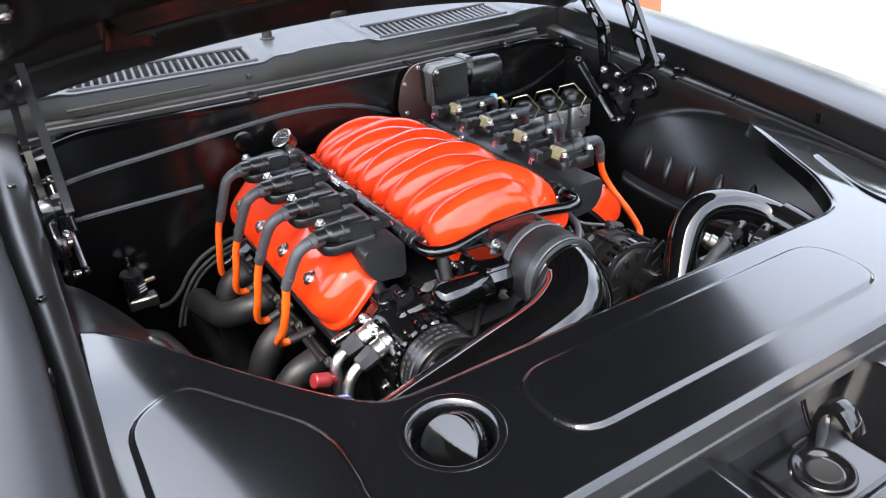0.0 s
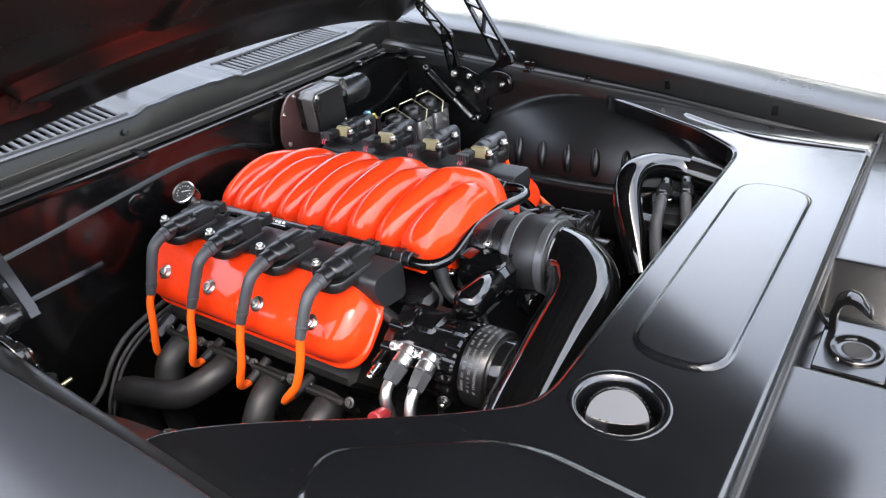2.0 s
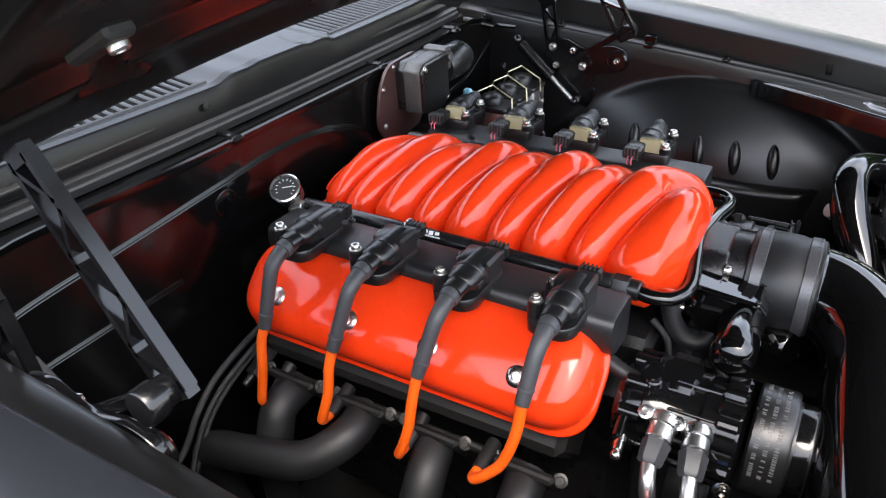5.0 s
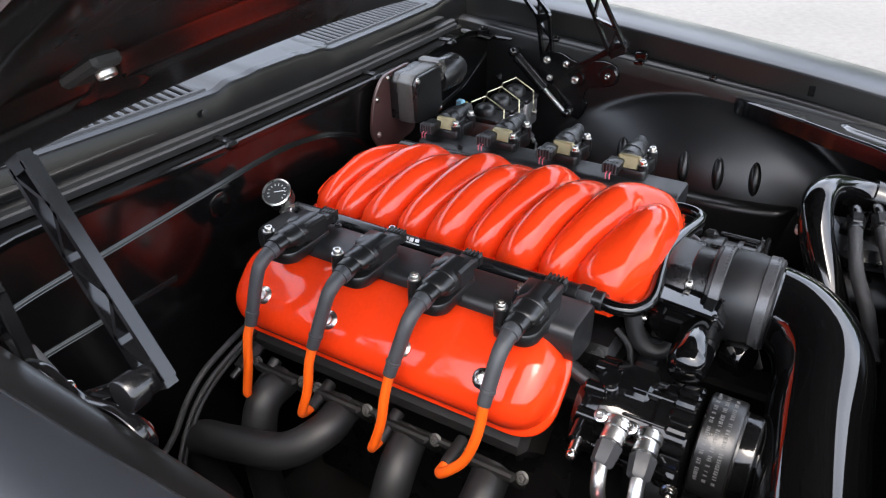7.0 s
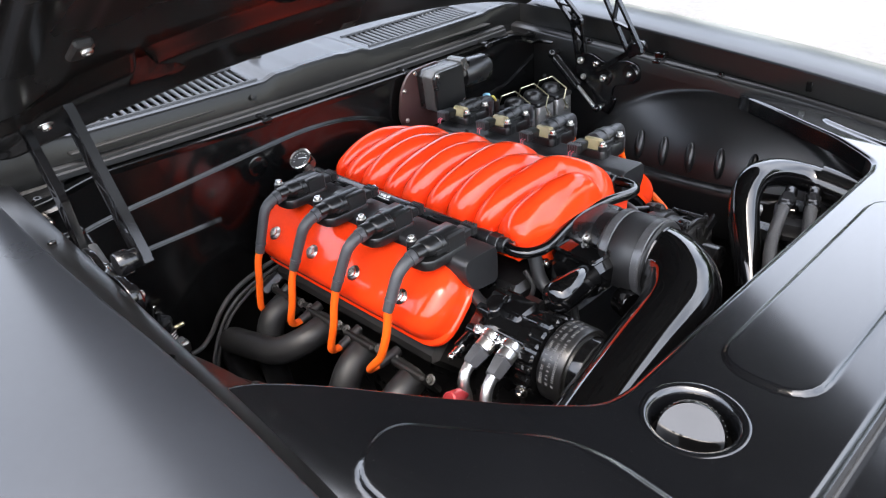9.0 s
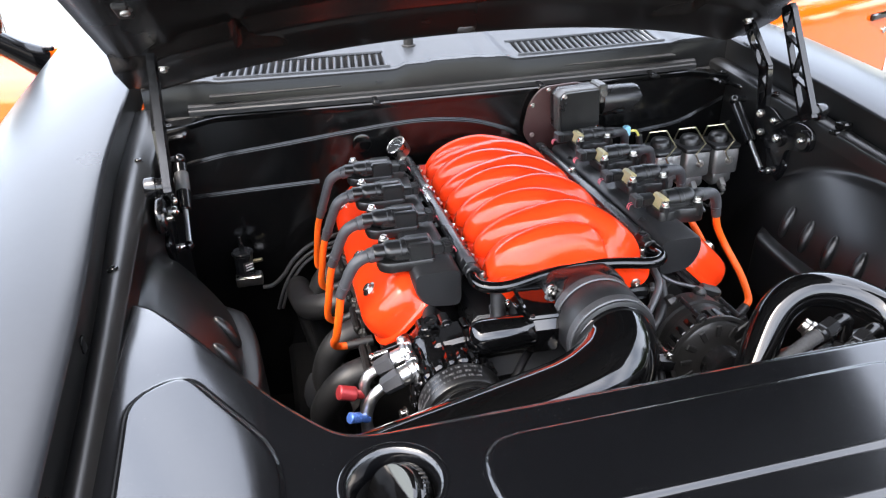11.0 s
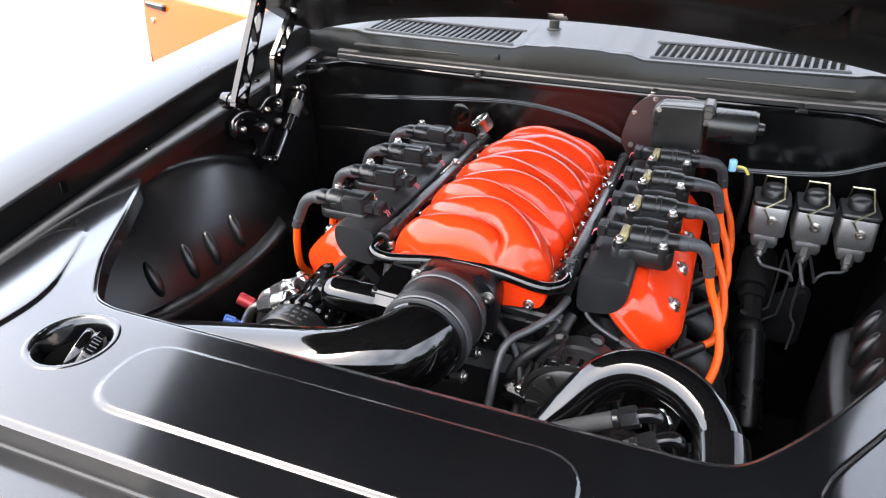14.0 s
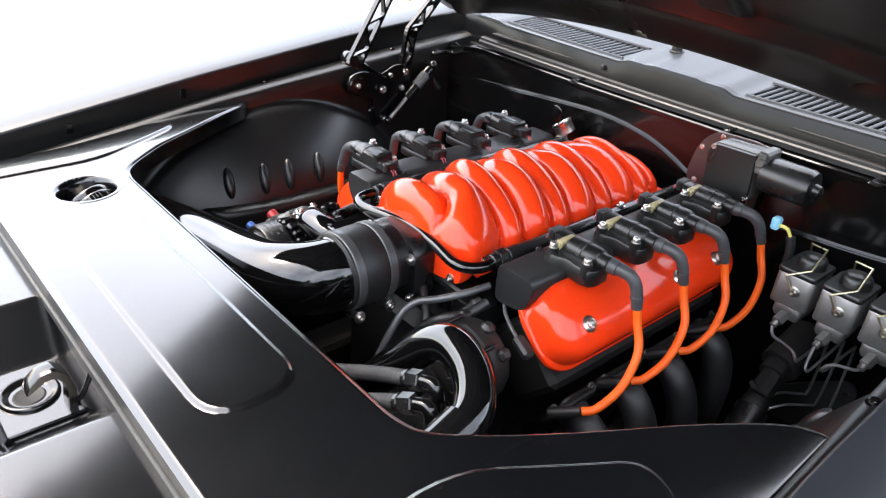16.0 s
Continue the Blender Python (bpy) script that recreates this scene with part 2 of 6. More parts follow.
class Geo:
    """Collects vertices and faces; part() makes one mesh of them."""

    def __init__(self, m=None):
        self.v, self.f, self.m = [], [], m or Matrix()

    def add(self, vs, fs, flip=False):
        k = len(self.v)
        self.v += [self.m @ Vector(p) for p in vs]
        self.f += [tuple(k + i for i in (reversed(q) if flip else q)) for q in fs]
        return self

    def box(self, c, s, b=0.002, turn=None):
        """A box with chamfered edges; turn: degrees about x, y, z."""
        hx, hy, hz = (a / 2 for a in s)
        b = min(b, hx * 0.9, hy * 0.9, hz * 0.9)
        m = pose(*c, *(turn or (0, 0, 0)))
        vs, idx = [], {}
        for sx in (-1, 1):
            for sy in (-1, 1):
                for sz in (-1, 1):
                    for a in range(3):
                        p = [sx * (hx - b), sy * (hy - b), sz * (hz - b)]
                        p[a] = (sx * hx, sy * hy, sz * hz)[a]
                        idx[sx, sy, sz, a] = len(vs)
                        vs.append(m @ Vector(p))
        fs = []
        for a in range(3):
            o1, o2 = [k for k in range(3) if k != a]
            for s0 in (-1, 1):
                q = []
                for s1, s2 in ((-1, -1), (1, -1), (1, 1), (-1, 1)):
                    key = [0, 0, 0]
                    key[a], key[o1], key[o2] = s0, s1, s2
                    q.append(idx[(*key, a)])
                fs.append(q)
            for s1 in (-1, 1):
                for s2 in (-1, 1):
                    q = []
                    for s0, which in ((-1, o1), (1, o1), (1, o2), (-1, o2)):
                        key = [0, 0, 0]
                        key[a], key[o1], key[o2] = s0, s1, s2
                        q.append(idx[(*key, which)])
                    fs.append(q)
        for sx in (-1, 1):
            for sy in (-1, 1):
                for sz in (-1, 1):
                    fs.append([idx[sx, sy, sz, a] for a in range(3)])
        return self.add(vs, fs)

    def lathe(self, profile, origin, direction, seg=24, squash=1.0, caps=True):
        """profile: (radius, height along direction)."""
        x, y, z = axes_of(direction)
        o = Vector(origin)
        vs, fs = [], []
        for r, h in profile:
            for k in range(seg):
                a = 2 * math.pi * k / seg
                vs.append(o + z * h + x * (r * math.cos(a)) + y * (r * squash * math.sin(a)))
        for i in range(len(profile) - 1):
            for k in range(seg):
                k2 = (k + 1) % seg
                fs.append((i * seg + k, i * seg + k2, (i + 1) * seg + k2, (i + 1) * seg + k))
        if caps and profile[0][0] > 1e-6:
            fs.append(tuple(reversed(range(seg))))
        if caps and profile[-1][0] > 1e-6:
            n = (len(profile) - 1) * seg
            fs.append(tuple(range(n, n + seg)))
        return self.add(vs, fs)

    def cyl(self, p0, p1, r, r1=None, seg=20, b=0.0015):
        p0, p1 = Vector(p0), Vector(p1)
        h = (p1 - p0).length
        r1 = r if r1 is None else r1
        b = min(b, h * 0.4, r * 0.5, r1 * 0.5)
        return self.lathe([(r - b, 0), (r, b), (r1, h - b), (r1 - b, h)], p0, p1 - p0, seg)

    def ball(self, c, r, seg=16, squash=1.0, direction=(0, 0, 1)):
        prof = [(max(1e-4, r * math.sin(math.pi * k / 10)), -r * squash * math.cos(math.pi * k / 10)) for k in range(11)]
        return self.lathe(prof, c, direction, seg)

    def tube(self, pts, r, seg=12, step=0.008, ripple=0.0, flat=1.0):
        """A round bar swept along a smooth curve through pts; r: one radius or one for each point."""
        p = [Vector(q) for q in pts]
        rs = list(r) if isinstance(r, (list, tuple)) else [r] * len(p)
        ext = [2 * p[0] - p[1], *p, 2 * p[-1] - p[-2]]
        line, rad = [], []
        for i in range(1, len(ext) - 2):
            a, b, c, d = ext[i - 1:i + 3]
            n = max(2, int((c - b).length / step))
            for k in range(n):
                t = k / n
                line.append(0.5 * ((2 * b) + (c - a) * t + (2 * a - 5 * b + 4 * c - d) * t * t + (3 * b - a - 3 * c + d) * t ** 3))
                rad.append(rs[i - 1] * (1 - t) + rs[i] * t)
        line.append(p[-1])
        rad.append(rs[-1])
        vs, fs = [], []
        x = None
        for i, q in enumerate(line):
            d = (line[min(i + 1, len(line) - 1)] - line[max(i - 1, 0)]).normalized()
            if x is None:
                x = axes_of(d)[0]
            x = (x - d * x.dot(d)).normalized()
            y = d.cross(x)
            rr = rad[i] * (1 + (ripple if i % 2 else 0))
            for k in range(seg):
                a = 2 * math.pi * k / seg
                vs.append(q + x * (rr * math.cos(a)) + y * (rr * flat * math.sin(a)))
        for i in range(len(line) - 1):
            for k in range(seg):
                k2 = (k + 1) % seg
                fs.append((i * seg + k, i * seg + k2, (i + 1) * seg + k2, (i + 1) * seg + k))
        fs.append(tuple(reversed(range(seg))))
        n = (len(line) - 1) * seg
        fs.append(tuple(range(n, n + seg)))
        return self.add(vs, fs)

    def grid(self, nu, nv, fn, flip=False, keep=None):
        vs = [fn(i / nu, j / nv) for i in range(nu + 1) for j in range(nv + 1)]
        fs = []
        for i in range(nu):
            for j in range(nv):
                a = i * (nv + 1) + j
                if keep is None or keep(i / nu, j / nv):
                    fs.append((a, a + nv + 1, a + nv + 2, a + 1))
        return self.add(vs, fs, flip)

    def prism(self, poly, lo, hi, place, b=0.0015):
        """Polygon (u, v) drawn out from lo to hi along w; place(u, v, w) gives the point. Chamfered rims."""
        n = len(poly)
        cu, cv = sum(p[0] for p in poly) / n, sum(p[1] for p in poly) / n
        area = sum(poly[i][0] * poly[(i + 1) % n][1] - poly[(i + 1) % n][0] * poly[i][1] for i in range(n))
        sgn = 1 if area > 0 else -1
        inner = []
        for i in range(n):
            p0, p1, p2 = (Vector(poly[(i + k) % n]) for k in (-1, 0, 1))
            n1 = Vector((-(p1 - p0).y, (p1 - p0).x)).normalized() * sgn
            n2 = Vector((-(p2 - p1).y, (p2 - p1).x)).normalized() * sgn
            mv = (n1 + n2)
            mv = mv / max(0.3, mv.length_squared) * 2 if mv.length > 1e-6 else n1
            inner.append(p1 + mv * b * 0.5 * 1.0)
        vs = []
        for ring, w in ((inner, lo), (poly, lo + b), (poly, hi - b), (inner, hi)):
            vs += [Vector(place(q[0], q[1], w)) for q in ring]
        fs = [tuple(reversed(range(n))), tuple(range(3 * n, 4 * n))]
        for k in range(3):
            for i in range(n):
                j = (i + 1) % n
                fs.append((k * n + i, k * n + j, (k + 1) * n + j, (k + 1) * n + i))
        return self.add(vs, fs)

    def bolt(self, c, direction, r=0.005, h=0.006, washer=True):
        """A hex socket cap or hex head on a washer."""
        z = Vector(direction).normalized()
        c = Vector(c)
        if washer:
            self.lathe([(r * 1.55, 0), (r * 1.55, 0.001), (r * 1.4, 0.0015)], c, z, 16)
        self.lathe([(r, 0.001), (r, h * 0.85), (r * 0.85, h), (r * 0.5, h), (r * 0.45, h * 0.6), (0.0001, h * 0.6)], c, z, 12)
        return self


def part(name, g, material, parent=None, label="", angle=40, smooth=True):
    """Links the collected geometry as one mesh object, under parent if one is given."""
    me = bpy.data.meshes.new(name)
    inv = Matrix.Translation(-parent_place(parent))
    me.from_pydata([inv @ v for v in g.v], [], g.f)
    me.validate()
    me.materials.append(material)
    if smooth:
        me.shade_smooth()
        me.set_sharp_from_angle(angle=radians(angle))
    bm = bmesh.new()
    bm.from_mesh(me)
    bmesh.ops.recalc_face_normals(bm, faces=bm.faces)
    bm.to_mesh(me)
    bm.free()
    ob = new(name, me)
    if parent:
        ob.parent = parent
    if label:
        ob["label"] = label
    return ob




def parent_place(parent):
    p = Vector()
    while parent:
        p = p + parent.location
        parent = parent.parent
    return p


def thing(name, at, label, category, group="", kind=""):
    ob = new(name)
    ob.empty_display_size = 0.02
    ob.location = at
    return tagged(ob, label, category, group, kind)


def step(a, b, x):
    t = min(1.0, max(0.0, (x - a) / (b - a)))
    return t * t * (3 - 2 * t)


def lerp_table(table, x):
    if x <= table[0][0]:
        return table[0][1]
    for (a, va), (b, vb) in zip(table, table[1:]):
        if x <= b:
            return va + (vb - va) * (x - a) / (b - a)
    return table[-1][1]


def rounded(poly, r, n=5):
    """Polygon with rounded corners."""
    out = []
    k = len(poly)
    for i in range(k):
        p0, p1, p2 = (Vector(poly[(i + d) % k]) for d in (-1, 0, 1))
        a, b = (p0 - p1), (p2 - p1)
        cut = min(r, a.length * 0.45, b.length * 0.45)
        s, e = p1 + a.normalized() * cut, p1 + b.normalized() * cut
        for j in range(n + 1):
            t = j / n
            q = s * (1 - t) ** 2 + p1 * (2 * t * (1 - t)) + e * t * t
            out.append((q.x, q.y))
    return out


def poly_distance(poly, x, y):
    """Signed distance to a polygon, negative inside."""
    best, inside = 1e9, False
    n = len(poly)
    for i in range(n):
        x0, y0 = poly[i]
        x1, y1 = poly[(i + 1) % n]
        dx, dy = x1 - x0, y1 - y0
        t = max(0, min(1, ((x - x0) * dx + (y - y0) * dy) / (dx * dx + dy * dy)))
        best = min(best, math.hypot(x - x0 - t * dx, y - y0 - t * dy))
        if (y0 > y) != (y1 > y) and x < x0 + (y - y0) / (y1 - y0) * dx:
            inside = not inside
    return -best if inside else best

# ---- ground ----
g = Geo()
g.grid(60, 60, lambda u, v: (math.copysign(abs(2 * u - 1) ** 3, u - 0.5) * 400, math.copysign(abs(2 * v - 1) ** 3, v - 0.5) * 400, 0))
ground = tagged(part("ground", g, CONCRETE), "pale sunlit concrete lot under the car", "ground", kind="structure")

# ---- car body ----
CX = -0.012
BX = -0.01  # middle of the body
EDGE = [(-1.05, 0.868), (-0.75, 0.915), (-0.5, 0.952), (-0.4, 0.967), (-0.3, 0.982), (-0.19, 1.0), (-0.06, 1.015), (0.08, 1.03), (0.24, 1.047), (0.4, 1.062), (0.6, 1.08), (1.05, 1.105)]


def edge_z(y):
    return sum(lerp_table(EDGE, y + d) for d in (-0.06, -0.03, 0, 0.03, 0.06)) / 5


def edge_x(y):
    """Half width between the fender edges."""
    return 0.644 + 0.022 * step(-0.25, 0.3, y)


car = thing("car", (0, 0, 0), "satin black muscle car with open hood and two opened orange doors", "car")


def build_fender(s):
    prof = [(0.0, -0.004), (0.0018, -0.001), (0.006, 0.001), (0.05, 0.0065), (0.11, 0.006), (0.17, -0.004), (0.22, -0.022),
            (0.25, -0.05), (0.275, -0.1), (0.285, -0.2), (0.29, -0.35), (0.285, -0.5), (0.27, -0.62)]
    n = len(prof) - 1

    def fn(u, v):
        y = -1.0 + 2.03 * u
        k = v * n
        i = min(n - 1, int(k))
        dx = prof[i][0] + (prof[i + 1][0] - prof[i][0]) * (k - i)
        dz = prof[i][1] + (prof[i + 1][1] - prof[i][1]) * (k - i)
        pinch = 1 - 0.35 * step(-0.55, -1.05, y)
        z = edge_z(y) + dz
        wheel = math.hypot(y + 0.08, z - 0.33)
        if v > 0.78 and wheel < 0.37:
            z = 0.33 + math.sqrt(max(0, 0.37 ** 2 - (y + 0.08) ** 2)) if abs(y + 0.08) < 0.37 else z
        return (BX + s * (edge_x(y) + dx * pinch), y, max(z, 0.25))
    fender = part("fender", Geo().grid(110, n * 2, fn), FENDER, car, "satin black fender reflecting the pale sky")
    part("inner_lip", Geo().grid(80, 3, lambda u, v: (BX + s * (edge_x(-0.75 + 1.6 * u) + 0.0005), -0.75 + 1.6 * u, edge_z(-0.75 + 1.6 * u) - 0.0035 - 0.07 * v)), INNER, fender, "black turned down lip of the fender")
    for y in (-0.42, -0.2):
        part("lip_slot", Geo().box((BX + s * (edge_x(y) - 0.001), y, edge_z(y) - 0.028), (0.004, 0.012, 0.02), 0.001, (0, 0, s * 3)), BAY, fender)


for s in (-1, 1):
    build_fender(s)


def rail_z(y):
    return edge_z(y) - 0.053


def wall_x(y, z, s=1):
    """Half width of the engine bay at a place on the inner fender."""
    d = 0.437 - math.hypot(y + 0.015, z - 0.503)
    t = min(1.0, max(0.0, d / 0.21))
    barrel = (0.094 if s > 0 else 0.122) * (1 - (1 - t) ** 1.7) * step(0.0, 0.02, d)
    soft = 0.006 * math.sin(y * 9 + 1) * step(0.95, 0.8, z)
    return (0.622 if s > 0 else 0.608) - barrel + soft * step(0.03, 0.0, d)


def build_inner_fender(s):
    g = Geo()
    wide = 0.626 if s > 0 else 0.612

    def rail(u, v):
        y = -0.56 + 1.13 * u
        if v < 0.5:
            return (BX + s * (edge_x(y) - (edge_x(y) - wide) * v * 2), y, rail_z(y) + 0.006 * math.sin(v * 6.28))
        k = (v - 0.5) * 2
        x1 = wall_x(y, rail_z(y) - 0.03, s)
        return (BX + s * (wide + (x1 - wide) * k), y, rail_z(y) - 0.03 * k * k)
    g.grid(90, 14, rail)

    def wall(u, v):
        y = -0.56 + 1.13 * u
        z0 = rail_z(y) - 0.03
        z = z0 + (0.32 - z0) * v
        return (BX + s * wall_x(y, z, s), y, z)
    g.grid(110, 130, wall)
    panel = part("inner_fender", g, INNER, car, "glossy black inner fender with wheel arch bulge")
    for y in ((0.117, 0.051, -0.015, -0.082, -0.15) if s > 0 else (0.03, -0.045, -0.1, -0.172)):
        top, low = Vector((BX + s * wall_x(y, 0.835, s), y + 0.008, 0.837)), Vector((BX + s * (wall_x(y, 0.785, s) - 0.004), y, 0.781))
        rib = Geo().ball((top + low) / 2, 0.0115, 20, 2.9, low - top)
        part("rib", rib, INNER, panel)
    shelf = [(-0.004, 0.766), (0.004, 0.7685), (0.024, 0.765), (0.029, 0.761), (0.031, 0.752), (0.034, 0.66)]

    def ledge(u, v):
        y = -0.245 + 0.45 * u
        x, z = shelf[round(v * 5)]
        return (BX + s * (wall_x(y, 0.768, s) - x * step(0.0, 0.1, u) * step(1.0, 0.9, u) + 0.003), y, z)
    part("ledge", Geo().grid(60, 5, ledge), INNER, panel, "folded ledge below the ribs")
    clip = Geo().box((BX + s * 0.645, 0.13, rail_z(0.13) + 0.009), (0.022, 0.026, 0.018), 0.003).box((BX + s * 0.63, 0.13, rail_z(0.13) - 0.001), (0.018, 0.02, 0.008), 0.002)
    if s > 0:
        part("rail_clip", clip, BAY, panel, "small black sheet metal clip")
    for y in (-0.02, 0.32):
        part("bolt", Geo().bolt((BX + s * 0.635, y, rail_z(y) + 0.003), (0, 0, 1), 0.006, 0.006), BAY, panel)


for s in (-1, 1):
    build_inner_fender(s)


# firewall, gutter and cowl
def fire_y(x, z):
    return 0.462 + 0.02 * step(0.2, 0.6, abs(x)) + 0.03 * step(0.75, 0.5, z)


g = Geo()
g.grid(60, 50, lambda u, v: (-0.64 + 1.28 * u, fire_y(-0.64 + 1.28 * u, 0.3 + 0.715 * v), 0.3 + 0.715 * v))
# rolled top lip and gutter floor
lip = [(0.0, 1.015), (-0.002, 1.0225), (-0.0015, 1.026), (0.0015, 1.028), (0.005, 1.027), (0.014, 1.017), (0.045, 1.012), (0.09, 1.012), (0.1, 1.02)]
g.grid(60, len(lip) - 1, lambda u, v: (-0.64 + 1.28 * u, fire_y(-0.64 + 1.28 * u, 1.0) * (1 - v) + v * 0.462 + lip[round(v * (len(lip) - 1))][0], lip[round(v * (len(lip) - 1))][1]
                                       - 0.018 * step(0.5, 0.62, abs(-0.64 + 1.28 * u))))
firewall = part("firewall", g, BAY, car, "glossy black smoothed firewall with raised beads")


def on_fire(x, z, out=0.0):
    return (x, fire_y(x, z) - out, z)


bead = [(-0.6, 0.93), (-0.52, 0.945), (-0.4, 0.958), (-0.25, 0.974), (-0.12, 0.982), (-0.02, 0.974), (0.05, 0.955), (0.12, 0.923), (0.2, 0.88)]
beads = (bead, [(-0.6, 0.862), (-0.48, 0.866), (-0.33, 0.872)], [(0.3, 0.898), (0.42, 0.903), (0.5, 0.912), (0.56, 0.935), (0.61, 0.955)])
for line in beads:
    ridge = Geo()
    for dz in (-0.0034, 0.0034):
        ridge.tube([on_fire(x, z + dz) for x, z in line], 0.0014, 8, 0.02)
    part("bead", ridge.tube([on_fire(x, z, -0.0016) for x, z in line], 0.0026, 8, 0.02), BAY, firewall)
for x in (-0.198, 0.158, 0.42):
    part("clip", Geo().box((x, 0.462, 1.025), (0.022, 0.016, 0.01), 0.004).box((x, 0.478, 1.03), (0.012, 0.03, 0.006), 0.002), BAY, firewall)
part("grommet", Geo().lathe([(0.02, -0.001), (0.02, 0.001), (0.0175, 0.002), (0.0001, 0.0014)], on_fire(-0.235, 0.945), (0, -1, 0), 20), BAY, firewall)
for s in (-1, 1):
    g = Geo().box((s * 0.6, 0.50, 1.0), (0.075, 0.075, 0.012), 0.004, (12, s * 10, s * 20)).box((s * 0.632, 0.47, 0.985), (0.05, 0.1, 0.01), 0.003, (0, s * 25, 0))
    g.bolt((s * 0.607, 0.49, 1.008), (0, -0.2, 1), 0.007, 0.008)
    part("corner_brace", g, BAY, firewall, "folded black sheet metal corner brace")
    part("wiring", Geo().tube([(s * 0.622, 0.445, 1.0), (s * 0.628, 0.43, 0.97), (s * 0.626, 0.435, 0.93), (s * 0.615, 0.45, 0.9)], 0.009, 10), RUBBER, firewall, "black wrapped wiring")

def crown(x):
    return 1 - min(1.0, (x / 0.62) ** 2)


def cowl_y(x):
    """Slight bow of the cowl in plan."""
    return -0.004 - 0.034 * crown(x)


def cowl_lift(x):
    """Height of the cowl's upper edge along its width, with a raised middle and lowered vent beds."""
    return 0.008 * step(0.135, 0.105, abs(x - CX)) + 0.003 * step(0.07, 0.045, abs(x - CX)) + 0.004 * step(0.505, 0.53, abs(x)) - 0.008 * step(0.58, 0.68, abs(x))


face = [(0.563, 0.985), (0.565, 1.033), (0.566, 1.037), (0.5655, 1.070), (0.569, 1.0755), (0.582, 1.077)]
g = Geo()
g.grid(130, 5, lambda u, v: (-0.655 + 1.31 * u, face[round(v * 5)][0] + cowl_y(-0.655 + 1.31 * u), face[round(v * 5)][1] + cowl_lift(-0.655 + 1.31 * u) * step(0.3, 0.8, v)))


def cowl_top(x, y):
    k = (y - 0.582) / 0.36
    return 1.077 + 0.03 * k + 0.012 * k * k + cowl_lift(x) - 0.02 * step(0.55, 0.72, abs(x)) * k


VENTS = ((-0.51, -0.155), (0.138, 0.492))
VY0, VY1 = 0.59, 0.684


def in_vent(x, y):
    return any(a < x < b for a, b in VENTS) and VY0 < y < VY1


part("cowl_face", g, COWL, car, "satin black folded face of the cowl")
nx, ny = 165, 40
g = Geo()
g.grid(nx, ny, lambda u, v: (-0.66 + 1.32 * u, 0.582 + 0.36 * v + cowl_y(-0.66 + 1.32 * u), cowl_top(-0.66 + 1.32 * u, 0.582 + 0.36 * v)),
       keep=lambda u, v: not in_vent(-0.66 + 1.32 * (u + 0.5 / nx), 0.582 + 0.36 * (v + 0.5 / ny)))
cowl = part("cowl_panel", g, COWL_SKYTINT, car, "satin black cowl with two slotted vents below the windshield, sky light in its colour")
g = Geo()
for lo, hi, dz in ((0.545, 0.562, 0.0), (0.54, 0.547, -0.008)):
    g.grid(40, 3, lambda u, v: (-0.57 + 1.135 * u, lo + (hi - lo) * v + 0.6 * cowl_y(-0.57 + 1.135 * u), 1.032 + dz + 0.003 * math.sin(math.pi * v)))
    g.grid(40, 1, lambda u, v: (-0.57 + 1.135 * u, lo + 0.6 * cowl_y(-0.57 + 1.135 * u), 1.032 + dz - 0.009 * v))
part("seal_strip", g, BRACKET, cowl, "long grey cowl seal strip")
for a, b in VENTS:
    mid = (a + b) / 2
    yc = (VY0 + VY1) / 2 + cowl_y(mid)
    part("vent_well", Geo().box((mid, yc, 1.05), (b - a + 0.03, 0.15, 0.004), 0.001), DARK, cowl)
    n = 23
    for k in range(n + 1):
        x = a + (b - a) * k / n
        z = cowl_top(x, (VY0 + VY1) / 2)
        part("slat", Geo().box((x, (VY0 + VY1) / 2 + cowl_y(x), z - 0.0035), (0.0066, 0.101, 0.007), 0.002, (4.5, 0, -6)), COWL_SKYTINT, cowl)
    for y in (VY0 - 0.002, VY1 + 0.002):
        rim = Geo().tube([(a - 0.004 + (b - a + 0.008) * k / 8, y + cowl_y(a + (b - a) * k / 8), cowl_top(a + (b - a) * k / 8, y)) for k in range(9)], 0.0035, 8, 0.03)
        part("vent_rim", rim, COWL_SKYTINT, cowl)
for x, y in ((-0.46, 0.578), (0.42, 0.578), (-0.18, 0.57)):
    part("screw", Geo().bolt((x, y + cowl_y(x) - 0.01, 1.054), (0, -1, 0.3), 0.004, 0.003), COWL, cowl)

# windshield, pillars and roof
g = Geo()
g.grid(24, 12, lambda u, v: (-0.68 + 1.36 * u + 0.1 * (0.5 - u) * v, 0.93 + 0.62 * v + 0.16 * (2 * u - 1) ** 2 * (1 - 0.3 * v), 1.115 + 0.33 * v - 0.02 * (2 * u - 1) ** 2))
ws = part("windshield", g, GLASS, car, "clear curved windshield")
ws.visible_shadow = False
for s in (-1, 1):
    part("pillar", Geo().tube([(s * 0.78, 0.97, 1.085), (s * 0.735, 1.22, 1.2), (s * 0.66, 1.66, 1.43)], 0.032, 10, 0.05, flat=0.7), FENDER, car, "black windshield pillar")
g = Geo()
g.grid(16, 16, lambda u, v: ((-0.62 + 1.24 * u) * (1 - 0.05 * v), 1.56 + 1.1 * v, 1.44 + 0.03 * math.sin(math.pi * v) - 0.05 * (2 * u - 1) ** 2))
part("roof", g, FENDER, car)
g = Geo()
g.grid(20, 10, lambda u, v: (-0.62 + 1.24 * u + (2 * u - 1) * 0.1 * v, 2.66 + 0.55 * v, 1.43 - 0.4 * v - 0.05 * (2 * u - 1) ** 2 * (1 - v)))
part("rear_window", g, GLASS, car)
g = Geo()
